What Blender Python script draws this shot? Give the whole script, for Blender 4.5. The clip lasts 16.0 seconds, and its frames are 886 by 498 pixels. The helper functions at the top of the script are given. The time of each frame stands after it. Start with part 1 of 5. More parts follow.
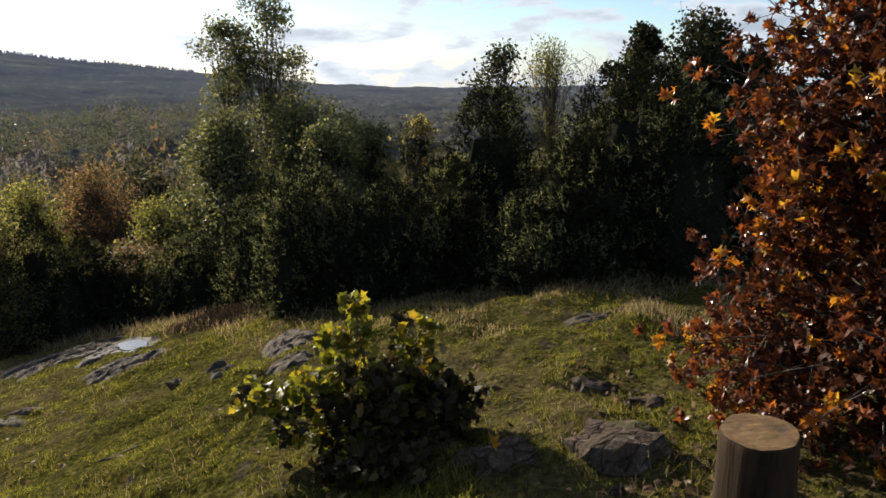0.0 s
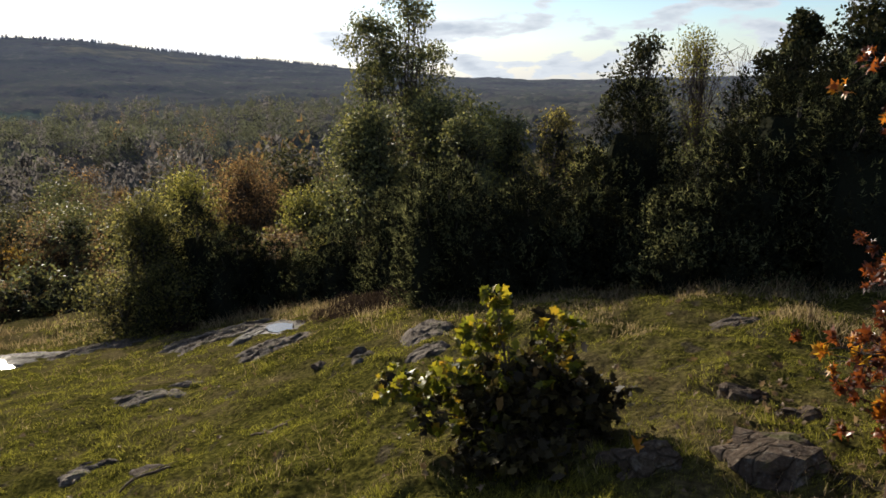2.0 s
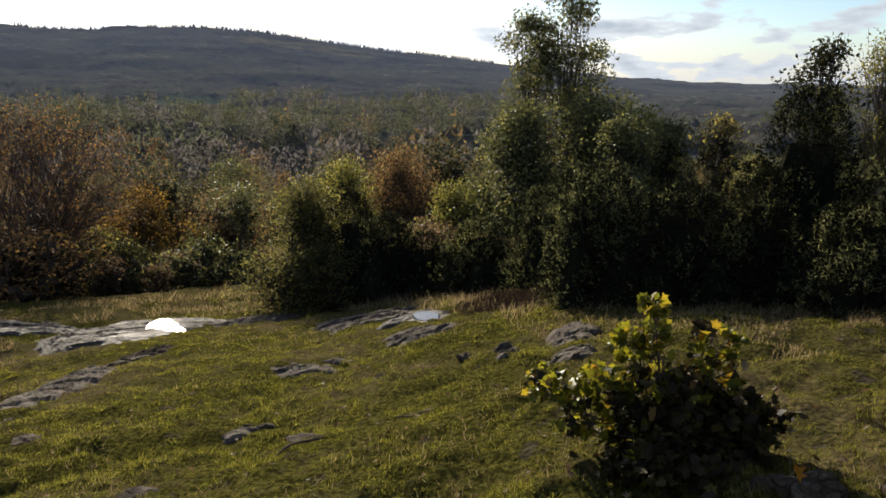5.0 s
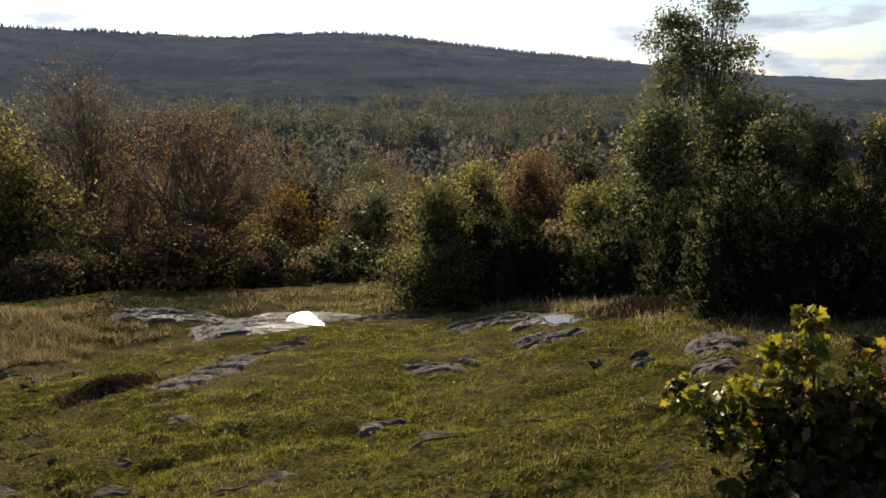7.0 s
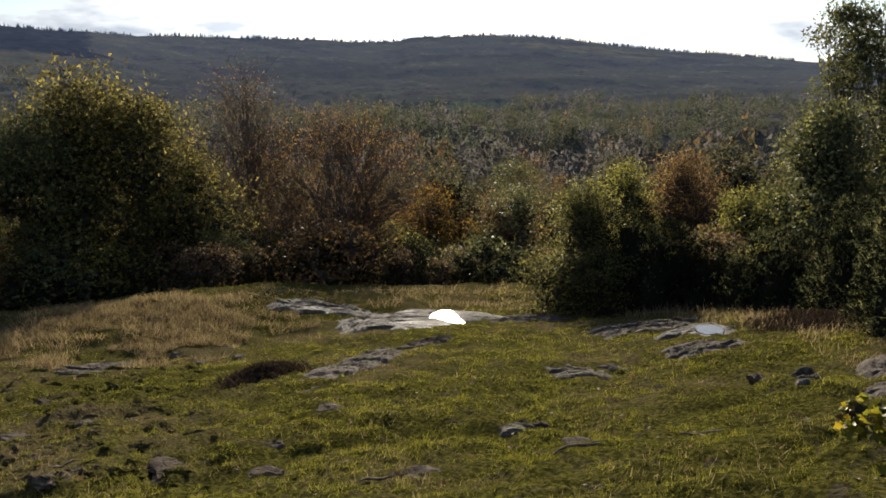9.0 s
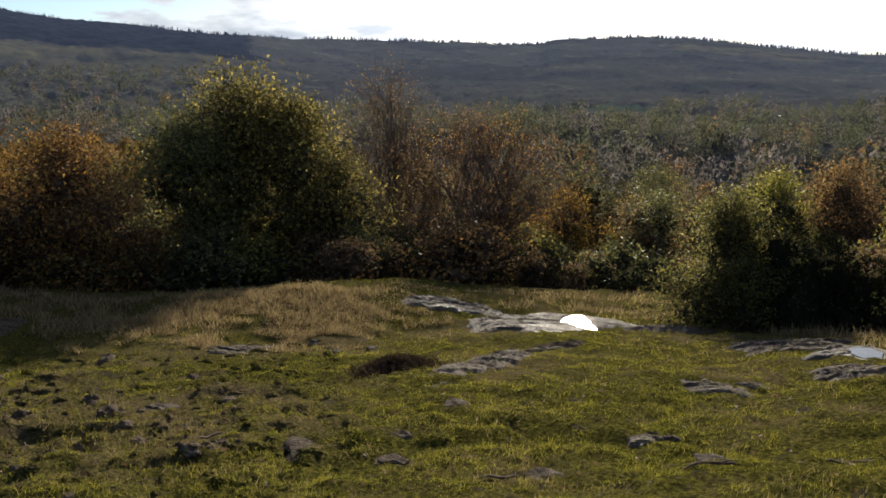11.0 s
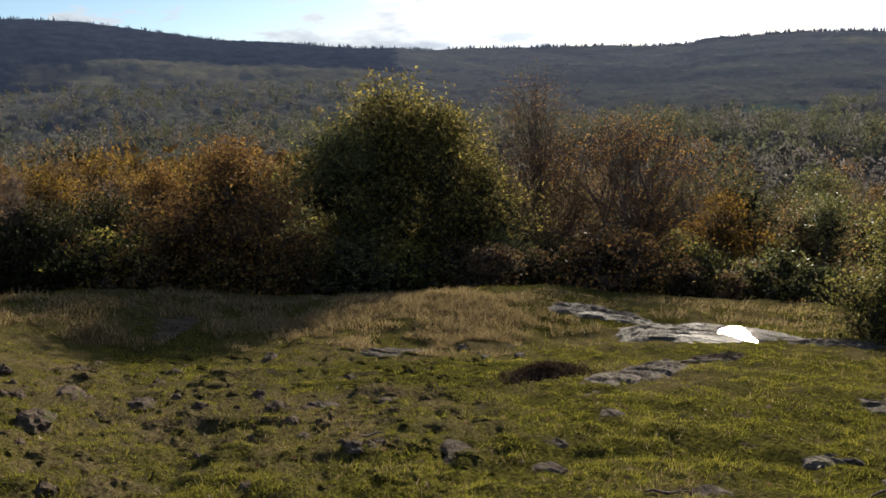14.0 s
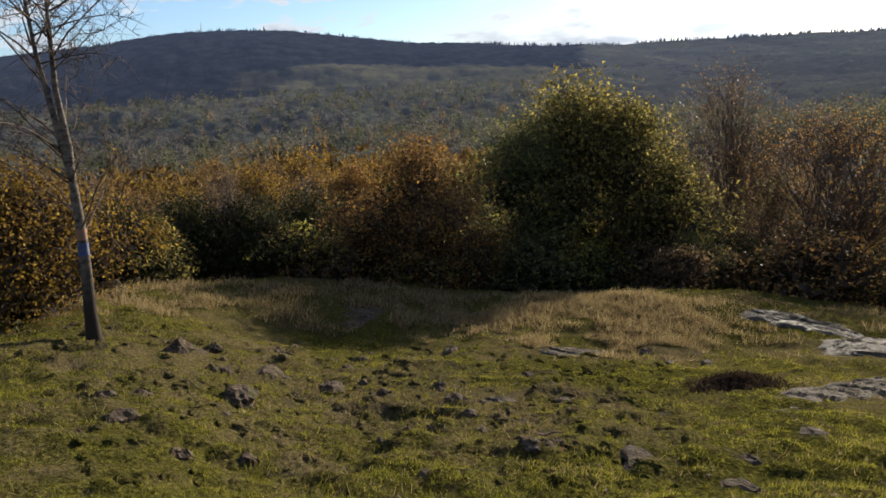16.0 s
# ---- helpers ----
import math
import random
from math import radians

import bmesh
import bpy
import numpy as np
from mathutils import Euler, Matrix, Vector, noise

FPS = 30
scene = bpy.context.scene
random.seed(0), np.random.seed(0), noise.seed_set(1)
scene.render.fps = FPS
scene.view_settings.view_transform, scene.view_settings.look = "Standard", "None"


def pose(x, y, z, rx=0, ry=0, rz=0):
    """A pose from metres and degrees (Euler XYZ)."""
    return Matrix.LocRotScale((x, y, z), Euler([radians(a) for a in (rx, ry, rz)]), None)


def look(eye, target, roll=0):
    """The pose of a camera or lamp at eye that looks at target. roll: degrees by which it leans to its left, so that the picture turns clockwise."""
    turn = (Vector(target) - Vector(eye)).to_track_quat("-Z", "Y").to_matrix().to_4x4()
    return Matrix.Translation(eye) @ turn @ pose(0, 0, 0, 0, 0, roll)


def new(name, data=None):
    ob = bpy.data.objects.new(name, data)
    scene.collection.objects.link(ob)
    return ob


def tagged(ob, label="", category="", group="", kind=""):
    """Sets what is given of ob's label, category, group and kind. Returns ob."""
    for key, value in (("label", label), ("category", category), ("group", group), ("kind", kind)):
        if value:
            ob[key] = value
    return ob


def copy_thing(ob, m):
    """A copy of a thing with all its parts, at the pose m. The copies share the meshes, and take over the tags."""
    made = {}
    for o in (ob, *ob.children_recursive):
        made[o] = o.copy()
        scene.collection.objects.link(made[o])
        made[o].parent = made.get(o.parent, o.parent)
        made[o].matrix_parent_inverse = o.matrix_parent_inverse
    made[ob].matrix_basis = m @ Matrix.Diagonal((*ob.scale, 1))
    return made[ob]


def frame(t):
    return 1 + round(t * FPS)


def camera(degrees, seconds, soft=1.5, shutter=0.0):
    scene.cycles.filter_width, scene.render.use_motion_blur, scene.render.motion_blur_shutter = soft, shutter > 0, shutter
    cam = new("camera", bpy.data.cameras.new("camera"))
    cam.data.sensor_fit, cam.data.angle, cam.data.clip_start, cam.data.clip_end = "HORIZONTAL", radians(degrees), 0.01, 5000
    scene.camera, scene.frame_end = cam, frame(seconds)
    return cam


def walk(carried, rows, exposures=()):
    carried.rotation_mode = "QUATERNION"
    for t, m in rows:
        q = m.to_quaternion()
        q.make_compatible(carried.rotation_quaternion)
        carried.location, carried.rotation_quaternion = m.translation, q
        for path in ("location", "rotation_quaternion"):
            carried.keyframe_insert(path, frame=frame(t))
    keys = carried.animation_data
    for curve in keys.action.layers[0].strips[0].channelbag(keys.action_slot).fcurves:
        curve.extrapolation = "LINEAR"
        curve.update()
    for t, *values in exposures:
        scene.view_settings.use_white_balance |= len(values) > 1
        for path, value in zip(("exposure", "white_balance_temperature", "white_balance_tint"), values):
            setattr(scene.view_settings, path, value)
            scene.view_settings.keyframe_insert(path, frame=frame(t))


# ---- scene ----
cam = camera(60.5, 16.0, soft=1.65)
EYE = 1.6
EXPO, SKY = 1.05, 0.064
ROWS = [
    (0.0, -0.000, 0.000, 0.000, 77.701, 0.558, 0.000),
    (0.5, -0.040, -0.012, 0.006, 77.665, 0.562, 1.677),
    (1.0, -0.061, -0.016, 0.014, 77.451, 0.989, 4.819),
    (1.5, -0.061, -0.013, 0.013, 77.444, 1.118, 7.107),
    (2.0, -0.064, -0.016, 0.012, 77.335, 1.151, 10.006),
    (2.5, -0.080, -0.032, 0.020, 77.281, 1.020, 12.722),
    (3.0, -0.087, -0.033, 0.015, 77.251, 0.923, 13.979),
    (3.5, -0.099, -0.051, 0.017, 77.230, 0.731, 16.042),
    (4.0, -0.115, -0.077, 0.027, 77.227, 0.064, 17.843),
    (6.5, -0.178, -0.106, 0.029, 77.150, -0.208, 28.303),
    (7.0, -0.190, -0.106, 0.026, 77.224, 0.118, 31.222),
    (7.5, -0.207, -0.100, 0.024, 77.297, 0.545, 34.264),
    (8.0, -0.224, -0.112, 0.026, 77.315, 0.562, 37.040),
    (8.5, -0.247, -0.116, 0.014, 77.365, 0.693, 39.571),
    (9.0, -0.270, -0.108, 0.000, 77.423, 0.687, 41.905),
    (11.5, -0.241, -0.111, -0.023, 77.729, 0.743, 55.108),
    (12.0, -0.233, -0.108, -0.027, 77.839, 1.361, 57.769),
    (12.5, -0.253, -0.146, -0.020, 78.131, 1.627, 59.464),
    (13.0, -0.272, -0.183, -0.020, 78.330, 1.671, 59.630),
    (13.5, -0.306, -0.203, -0.024, 78.426, 1.978, 60.874),
    (14.0, -0.328, -0.219, -0.026, 78.420, 2.288, 62.767),
    (14.5, -0.340, -0.201, -0.044, 78.598, 2.765, 66.529),
    (15.0, -0.359, -0.211, -0.043, 78.617, 2.721, 69.862),
    (15.5, -0.371, -0.216, -0.048, 78.828, 3.260, 73.499),
    (16.0, -0.370, -0.223, -0.045, 78.956, 3.504, 76.337),
]
walk(cam, [(t, pose(x, y, EYE + z, rx, ry, rz)) for t, x, y, z, rx, ry, rz in ROWS],
     [(t, EXPO + e) for t, e in ((0.0, 0.2), (1.0, 0.15), (2.5, 0.03), (4.0, 0.0), (9.0, -0.03), (13.0, 0.0), (16.0, 0.15))])

# ---- light ----
SUN_AZ, SUN_EL = 40.0, 18.5          # degrees to the left of the y axis, degrees up
sun_data = bpy.data.lights.new("sun", "SUN")
sun_data.energy, sun_data.angle, sun_data.color = 5.0, radians(0.55), (1.0, 0.90, 0.74)
sun = new("sun", sun_data)
s_dir = Vector((-math.sin(radians(SUN_AZ)) * math.cos(radians(SUN_EL)),
                math.cos(radians(SUN_AZ)) * math.cos(radians(SUN_EL)), math.sin(radians(SUN_EL))))
sun.matrix_world = look(s_dir * 60, (0, 0, 0))


class Nodes:
    """Short way to write a node tree."""

    def __init__(self, tree):
        self.tree = tree
        tree.nodes.clear()

    def add(self, kind, inputs=None, **settings):
        node = self.tree.nodes.new(kind)
        for key, value in settings.items():
            setattr(node, key, value)
        for key, value in (inputs or {}).items():
            self.put(node.inputs[key], value)
        return node

    def put(self, socket, value):
        if isinstance(value, bpy.types.NodeSocket):
            self.tree.links.new(value, socket)
        else:
            socket.default_value = value

    def math(self, op, a, b=0.0, clamp=False):
        n = self.add("ShaderNodeMath", {0: a, 1: b}, operation=op, use_clamp=clamp)
        return n.outputs[0]

    def ramp(self, fac, stops):
        n = self.add("ShaderNodeValToRGB", {0: fac})
        els = n.color_ramp.elements
        while len(els) < len(stops):
            els.new(0.5)
        for e, (p, c) in zip(els, stops):
            e.position = p
            e.color = (*c, 1.0) if len(c) == 3 else c
        return n.outputs[0]

    def noise(self, vec, scale, detail=4.0, rough=0.55):
        n = self.add("ShaderNodeTexNoise", {"Vector": vec, "Scale": scale, "Detail": detail, "Roughness": rough})
        return n.outputs[0]

    def mix(self, fac, a, b, mode="MIX"):
        n = self.add("ShaderNodeMix", {0: fac, 6: a, 7: b}, data_type="RGBA", blend_type=mode)
        return n.outputs[2]


world = bpy.data.worlds.new("sky")
scene.world = world
world.use_nodes = True
wn = Nodes(world.node_tree)
gen = wn.add("ShaderNodeTexCoord").outputs["Generated"]
sky = wn.add("ShaderNodeTexSky", sky_type="NISHITA", sun_disc=False, sun_elevation=radians(SUN_EL),
             sun_rotation=radians(-SUN_AZ), air_density=1.0, dust_density=0.5, ozone_density=2.0, altitude=120.0).outputs[0]
flat = wn.add("ShaderNodeMapping", {0: gen, 3: (1.0, 1.0, 3.4)}).outputs[0]
puffs = wn.noise(flat, 12.0, 6.0, 0.52)
banks = wn.noise(flat, 3.4, 3.0, 0.5)
cover = wn.math("ADD", wn.math("MULTIPLY", puffs, 0.65), wn.math("MULTIPLY", banks, 0.45))
cloud = wn.ramp(cover, [(0.545, (0, 0, 0)), (0.59, (1, 1, 1))])
thick = wn.ramp(cover, [(0.59, (1, 1, 1)), (0.70, (0.60, 0.64, 0.70))])
sunward = wn.add("ShaderNodeVectorMath", {0: gen, 1: tuple(s_dir)}, operation="DOT_PRODUCT").outputs["Value"]
glow = wn.math("POWER", wn.math("MAXIMUM", sunward, 0.0), 16.0)
upward = wn.add("ShaderNodeSeparateXYZ", {0: gen}).outputs[2]
low = wn.ramp(upward, [(0.0, (0.7, 0.7, 0.7)), (0.06, (0, 0, 0))])
open_sky = wn.ramp(upward, [(0.14, (1, 1, 1)), (0.5, (0.55, 0.55, 0.55))])
white = wn.mix(1.0, thick, wn.add("ShaderNodeCombineXYZ", {i: wn.math("ADD", c, wn.math("MULTIPLY", glow, g)) for i, (c, g) in
               enumerate(((5.2, 18.0), (5.6, 17.4), (6.1, 16.4)))}).outputs[0], "MULTIPLY")
veil = wn.math("MULTIPLY", wn.math("ADD", wn.math("MULTIPLY", wn.math("MULTIPLY", cloud, open_sky), 0.92), wn.math("ADD", wn.math("MULTIPLY", glow, 0.75), low)), 1.0, True)
wn_bg = wn.add("ShaderNodeBackground", {"Color": wn.mix(veil, wn.mix(1.0, sky, (0.86, 0.95, 1.12, 1), "MULTIPLY"), white), "Strength": SKY})
wn.add("ShaderNodeOutputWorld", {0: wn_bg.outputs[0]})


# ---- materials ----
def material(name):
    m = bpy.data.materials.new(name)
    m.use_nodes = True
    return m, Nodes(m.node_tree)


def finish(n, colour, rough=0.8, bump=None, bump_strength=0.3, bump_distance=0.02, spec=0.3, glow_colour=None, glow_strength=0.0):
    ins = {"Base Color": colour, "Roughness": rough, "Specular IOR Level": spec}
    if bump is not None:
        ins["Normal"] = n.add("ShaderNodeBump", {"Height": bump, "Strength": bump_strength, "Distance": bump_distance}).outputs[0]
    if glow_colour is not None:
        ins["Emission Color"], ins["Emission Strength"] = glow_colour, glow_strength
    b = n.add("ShaderNodeBsdfPrincipled", ins)
    n.add("ShaderNodeOutputMaterial", {0: b.outputs[0]})


def leaf_material(name, stops, through_share=0.45, gloss=0.6, boost=1.2, spec=0.12):
    """Leaves: colours picked per leaf, light shining through them."""
    m, n = material(name)
    rnd = n.add("ShaderNodeNewGeometry").outputs["Random Per Island"]
    pos = n.add("ShaderNodeTexCoord").outputs["Object"]
    pick = n.math("ADD", n.math("MULTIPLY", rnd, 0.72), n.math("MULTIPLY", n.noise(pos, 1.1, 2.0), 0.36), True)
    col = n.ramp(pick, stops)
    col = n.mix(0.35, col, n.ramp(n.noise(pos, 45.0, 3.0), [(0.3, (0.25, 0.22, 0.18)), (0.7, (1, 1, 1))]), "MULTIPLY")
    front = n.add("ShaderNodeBsdfPrincipled", {"Base Color": col, "Roughness": gloss, "Specular IOR Level": spec})
    lit = n.mix(1.0, col, (boost, boost, boost * 0.8, 1), "MULTIPLY")
    back = n.add("ShaderNodeBsdfTranslucent", {"Color": lit})
    mixed = n.add("ShaderNodeMixShader", {0: through_share, 1: front.outputs[0], 2: back.outputs[0]})
    n.add("ShaderNodeOutputMaterial", {0: mixed.outputs[0]})
    return m


def bark_material(name, dark, light, scale=9.0, stretch=0.25, birch=False):
    m, n = material(name)
    pos = n.add("ShaderNodeTexCoord").outputs["Object"]
    vec = n.add("ShaderNodeMapping", {0: pos, 3: (1, 1, stretch)}).outputs[0]
    a = n.noise(vec, scale, 6.0, 0.65)
    col = n.ramp(a, [(0.35, dark), (0.65, light)])
    if birch:
        ring = n.noise(n.add("ShaderNodeMapping", {0: pos, 3: (3.5, 3.5, 6.0)}).outputs[0], 2.6, 6.0, 0.75)
        col = n.mix(n.ramp(ring, [(0.42, (0.1, 0.1, 0.1)), (0.62, (1, 1, 1))]), (*light, 1), (*dark, 1))
        z = n.add("ShaderNodeSeparateXYZ", {0: pos}).outputs[2]
        foot = n.ramp(n.math("ADD", n.math("MULTIPLY", z, 0.5), n.math("MULTIPLY", a, 0.6)), [(0.55, (1, 1, 1)), (1.0, (0, 0, 0))])
        col = n.mix(foot, col, (0.03, 0.023, 0.018, 1))
    finish(n, col, 0.9, a, 0.7, 0.02, 0.1)
    return m


def ground_material():
    m, n = material("turf")
    pos = n.add("ShaderNodeTexCoord").outputs["Object"]
    big, mid, fine = n.noise(pos, 0.35, 4.0), n.noise(pos, 3.4, 6.0, 0.65), n.noise(pos, 26.0, 5.0, 0.65)
    moss = n.ramp(fine, [(0.32, (0.014, 0.013, 0.004)), (0.5, (0.046, 0.043, 0.011)), (0.70, (0.12, 0.104, 0.024))])
    straw = n.ramp(fine, [(0.3, (0.035, 0.028, 0.014)), (0.7, (0.13, 0.10, 0.05))])
    soil = n.ramp(fine, [(0.3, (0.016, 0.013, 0.010)), (0.7, (0.075, 0.06, 0.044))])
    col = n.mix(n.ramp(n.math("ADD", n.math("MULTIPLY", big, 0.6), n.math("MULTIPLY", mid, 0.4)), [(0.46, (0, 0, 0)), (0.6, (1, 1, 1))]), moss, straw)
    col = n.mix(n.ramp(mid, [(0.35, (0.8,) * 3), (0.41, (0, 0, 0))]), col, soil)
    x = n.add("ShaderNodeSeparateXYZ", {0: pos})
    far = n.add("ShaderNodeVectorMath", {0: pos, 1: (-9.6, 0.4, -2.0)}, operation="DISTANCE").outputs["Value"]
    trod = n.ramp(n.math("ADD", n.math("MULTIPLY", far, 0.05), n.math("MULTIPLY", n.noise(pos, 1.1, 5.0, 0.65), 1.0)), [(0.54, (0.45,) * 3), (0.68, (0, 0, 0))])
    col = n.mix(trod, col, n.ramp(fine, [(0.3, (0.030, 0.023, 0.015)), (0.7, (0.125, 0.094, 0.06))]))
    r = n.math("SQRT", n.math("ADD", n.math("MULTIPLY", x.outputs[0], x.outputs[0]), n.math("MULTIPLY", x.outputs[1], x.outputs[1])))
    wood = n.ramp(n.noise(pos, 0.06, 5.0), [(0.35, (0.03, 0.028, 0.014)), (0.6, (0.075, 0.06, 0.026))])
    meadow = n.ramp(n.noise(pos, 0.011, 2.0), [(0.60, (0, 0, 0)), (0.64, (1, 1, 1))])
    wood = n.mix(meadow, wood, (0.13, 0.15, 0.04, 1))
    col = n.mix(n.ramp(n.math("MULTIPLY", r, 0.01), [(0.20, (0, 0, 0)), (0.27, (1, 1, 1))]), col, wood)
    finish(n, col, 0.95, n.math("ADD", mid, n.math("MULTIPLY", fine, 0.8)), 1.0, 0.06, 0.0)
    return m


def rock_material(name, lo, hi, rough=0.75, lichen=0.5, spec=0.35, film=0.0):
    m, n = material(name)
    pos = n.add("ShaderNodeTexCoord").outputs["Object"]
    a, b, c = n.noise(pos, 3.2, 6.0, 0.6), n.noise(pos, 17.0, 6.0, 0.7), n.noise(pos, 70.0, 3.0)
    col = n.ramp(n.math("ADD", n.math("MULTIPLY", a, 0.6), n.math("MULTIPLY", b, 0.4)), [(0.32, lo), (0.66, hi)])
    spots = n.ramp(b, [(0.54, (0, 0, 0)), (0.62, (lichen,) * 3)])
    col = n.mix(spots, col, (0.22, 0.22, 0.20, 1))
    mossy = n.ramp(n.noise(pos, 5.5, 5.0, 0.6), [(0.56, (0, 0, 0)), (0.66, (0.8,) * 3)])
    col = n.mix(mossy, col, (0.06, 0.065, 0.02, 1))
    warp = n.add("ShaderNodeVectorMath", {0: pos, 1: n.add("ShaderNodeVectorMath", {0: n.add("ShaderNodeTexNoise", {"Vector": pos, "Scale": 2.5, "Detail": 4.0}).outputs[1], 1: (0.35, 0.35, 0.35)}, operation="MULTIPLY").outputs[0]}, operation="ADD").outputs[0]
    vec = n.add("ShaderNodeMapping", {0: n.add("ShaderNodeMapping", {0: warp, 2: (0.0, 0.0, -0.75)}).outputs[0], 3: (0.8, 4.2, 4.0)}).outputs[0]
    crack = n.add("ShaderNodeTexVoronoi", {"Vector": vec, "Scale": 2.6}, feature="DISTANCE_TO_EDGE").outputs[0]
    line = n.ramp(crack, [(0.0, (0.25, 0.25, 0.25)), (0.07, (1, 1, 1))])
    streak = n.noise(vec, 2.2, 5.0, 0.65)
    col = n.mix(0.6, col, n.ramp(streak, [(0.35, (0.35, 0.33, 0.31)), (0.6, (1, 1, 1))]), "MULTIPLY")
    col = n.mix(0.65, col, line, "MULTIPLY")
    col = n.mix(0.45, col, n.ramp(c, [(0.35, (0.45, 0.43, 0.41)), (0.65, (1.25, 1.22, 1.18))]), "MULTIPLY")
    height = n.math("ADD", n.math("ADD", n.math("MULTIPLY", a, 1.2), n.math("MULTIPLY", b, 0.5)), n.math("ADD", n.math("MULTIPLY", line, 0.35), n.math("MULTIPLY", streak, 0.9)))
    gloss = n.math("ADD", n.math("MULTIPLY", b, 0.25), rough - 0.12)
    if film:
        damp = n.ramp(n.noise(pos, 1.3, 4.0, 0.6), [(0.50, (0, 0, 0)), (0.58, (film,) * 3)])
        gloss = n.mix(damp, gloss, (0.34, 0.34, 0.34, 1))
        height = n.math("MULTIPLY", height, n.math("SUBTRACT", 1.0, n.math("MULTIPLY", damp, 0.6)))
    finish(n, col, gloss, height, 0.8, 0.04, spec)
    return m


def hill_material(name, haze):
    """Far woods: dark conifers on the hills, mixed autumn woods and a few fields below them, with blue haze painted on
    as emission.
    """
    m, n = material(name)
    pos = n.add("ShaderNodeTexCoord").outputs["Object"]
    xyz = n.add("ShaderNodeSeparateXYZ", {0: pos})
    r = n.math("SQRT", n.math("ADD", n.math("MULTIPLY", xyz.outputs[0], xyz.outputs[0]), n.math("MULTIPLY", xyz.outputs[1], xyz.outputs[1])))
    wander = n.noise(pos, 0.010, 5.0, 0.65)
    rw = n.math("ADD", n.math("MULTIPLY", r, 0.0005), n.math("MULTIPLY", n.math("SUBTRACT", wander, 0.5), 0.08))
    aw = n.math("ADD", n.math("MULTIPLY", n.math("ARCTAN2", n.math("MULTIPLY", xyz.outputs[0], -1.0), xyz.outputs[1]), 0.5), n.math("MULTIPLY", n.math("SUBTRACT", wander, 0.5), 0.05))

    def within(value, lo, hi, edge):
        return n.ramp(value, [(lo - edge, (0, 0, 0)), (lo, (1, 1, 1)), (hi, (1, 1, 1)), (hi + edge, (0, 0, 0))])

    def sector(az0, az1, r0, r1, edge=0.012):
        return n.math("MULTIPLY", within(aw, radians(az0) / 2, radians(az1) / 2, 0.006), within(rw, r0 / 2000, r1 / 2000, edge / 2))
    crown = n.noise(pos, 0.11, 3.0, 0.6)
    mixed = n.ramp(n.math("ADD", n.math("MULTIPLY", crown, 0.5), n.math("MULTIPLY", n.noise(pos, 0.02, 3.0), 0.5)),
                   [(0.34, (0.030, 0.030, 0.028)), (0.46, (0.062, 0.058, 0.050)), (0.54, (0.052, 0.056, 0.040)), (0.66, (0.105, 0.094, 0.072))])
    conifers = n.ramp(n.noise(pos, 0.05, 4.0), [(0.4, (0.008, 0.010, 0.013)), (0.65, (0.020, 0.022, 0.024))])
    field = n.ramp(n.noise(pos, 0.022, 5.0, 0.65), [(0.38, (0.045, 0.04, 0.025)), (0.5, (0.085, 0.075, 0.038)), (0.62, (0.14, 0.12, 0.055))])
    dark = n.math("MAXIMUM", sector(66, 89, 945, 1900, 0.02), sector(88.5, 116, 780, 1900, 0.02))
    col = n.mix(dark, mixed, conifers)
    col = n.mix(n.math("MAXIMUM", n.math("MULTIPLY", sector(27, 36, 1120, 1280), 0.5), n.math("MULTIPLY", sector(68, 91, 830, 925), 0.5)), col, field)
    pines = n.ramp(n.noise(pos, 0.006, 4.0, 0.6), [(0.50, (0, 0, 0)), (0.60, (0.4,) * 3)])
    col = n.mix(n.math("MULTIPLY", pines, within(rw, 0.32, 0.95, 0.01)), col, conifers)
    col = n.mix(sector(37.5, 46.5, 525, 588, 0.006), col, (0.20, 0.20, 0.10, 1))
    # blue air haze put into the emission, stronger with distance
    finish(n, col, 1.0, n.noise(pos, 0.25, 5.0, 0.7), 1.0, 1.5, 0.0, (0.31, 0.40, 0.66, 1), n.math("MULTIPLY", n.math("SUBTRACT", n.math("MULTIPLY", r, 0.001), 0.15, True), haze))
    return m


MAT = {}
MAT["turf"] = ground_material()
MAT["rock"] = rock_material("granite", (0.040, 0.029, 0.021), (0.135, 0.10, 0.072), 0.9, 0.22, 0.05)
MAT["slab"] = rock_material("bedrock", (0.050, 0.040, 0.032), (0.165, 0.135, 0.108), 0.88, 0.18, 0.05)
MAT["wet"] = rock_material("wet_bedrock", (0.038, 0.031, 0.025), (0.135, 0.11, 0.088), 0.84, 0.12, 0.15, 0.3)
MAT["bark"] = bark_material("oak_bark", (0.022, 0.018, 0.014), (0.11, 0.09, 0.07))
MAT["twig"] = bark_material("twig_bark", (0.04, 0.028, 0.022), (0.15, 0.11, 0.085), 14.0)
MAT["old_birch"] = bark_material("greyed_birch_bark", (0.03, 0.022, 0.018), (0.16, 0.13, 0.105), 7.0, 0.5, True)
MAT["birch"] = bark_material("birch_bark", (0.045, 0.036, 0.03), (0.36, 0.32, 0.28), 7.0, 0.5, True)
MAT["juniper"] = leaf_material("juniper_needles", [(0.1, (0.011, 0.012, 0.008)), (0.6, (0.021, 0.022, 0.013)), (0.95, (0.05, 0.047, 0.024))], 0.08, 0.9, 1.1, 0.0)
# paler copy of the needles, sunlight put into the colour of outer sprays
MAT["juniper_tip"] = leaf_material("sunlit_juniper_tips", [(0.1, (0.034, 0.038, 0.021)), (0.55, (0.086, 0.090, 0.044)), (0.9, (0.218, 0.207, 0.098))], 0.42, 0.9, 1.2, 0.0)
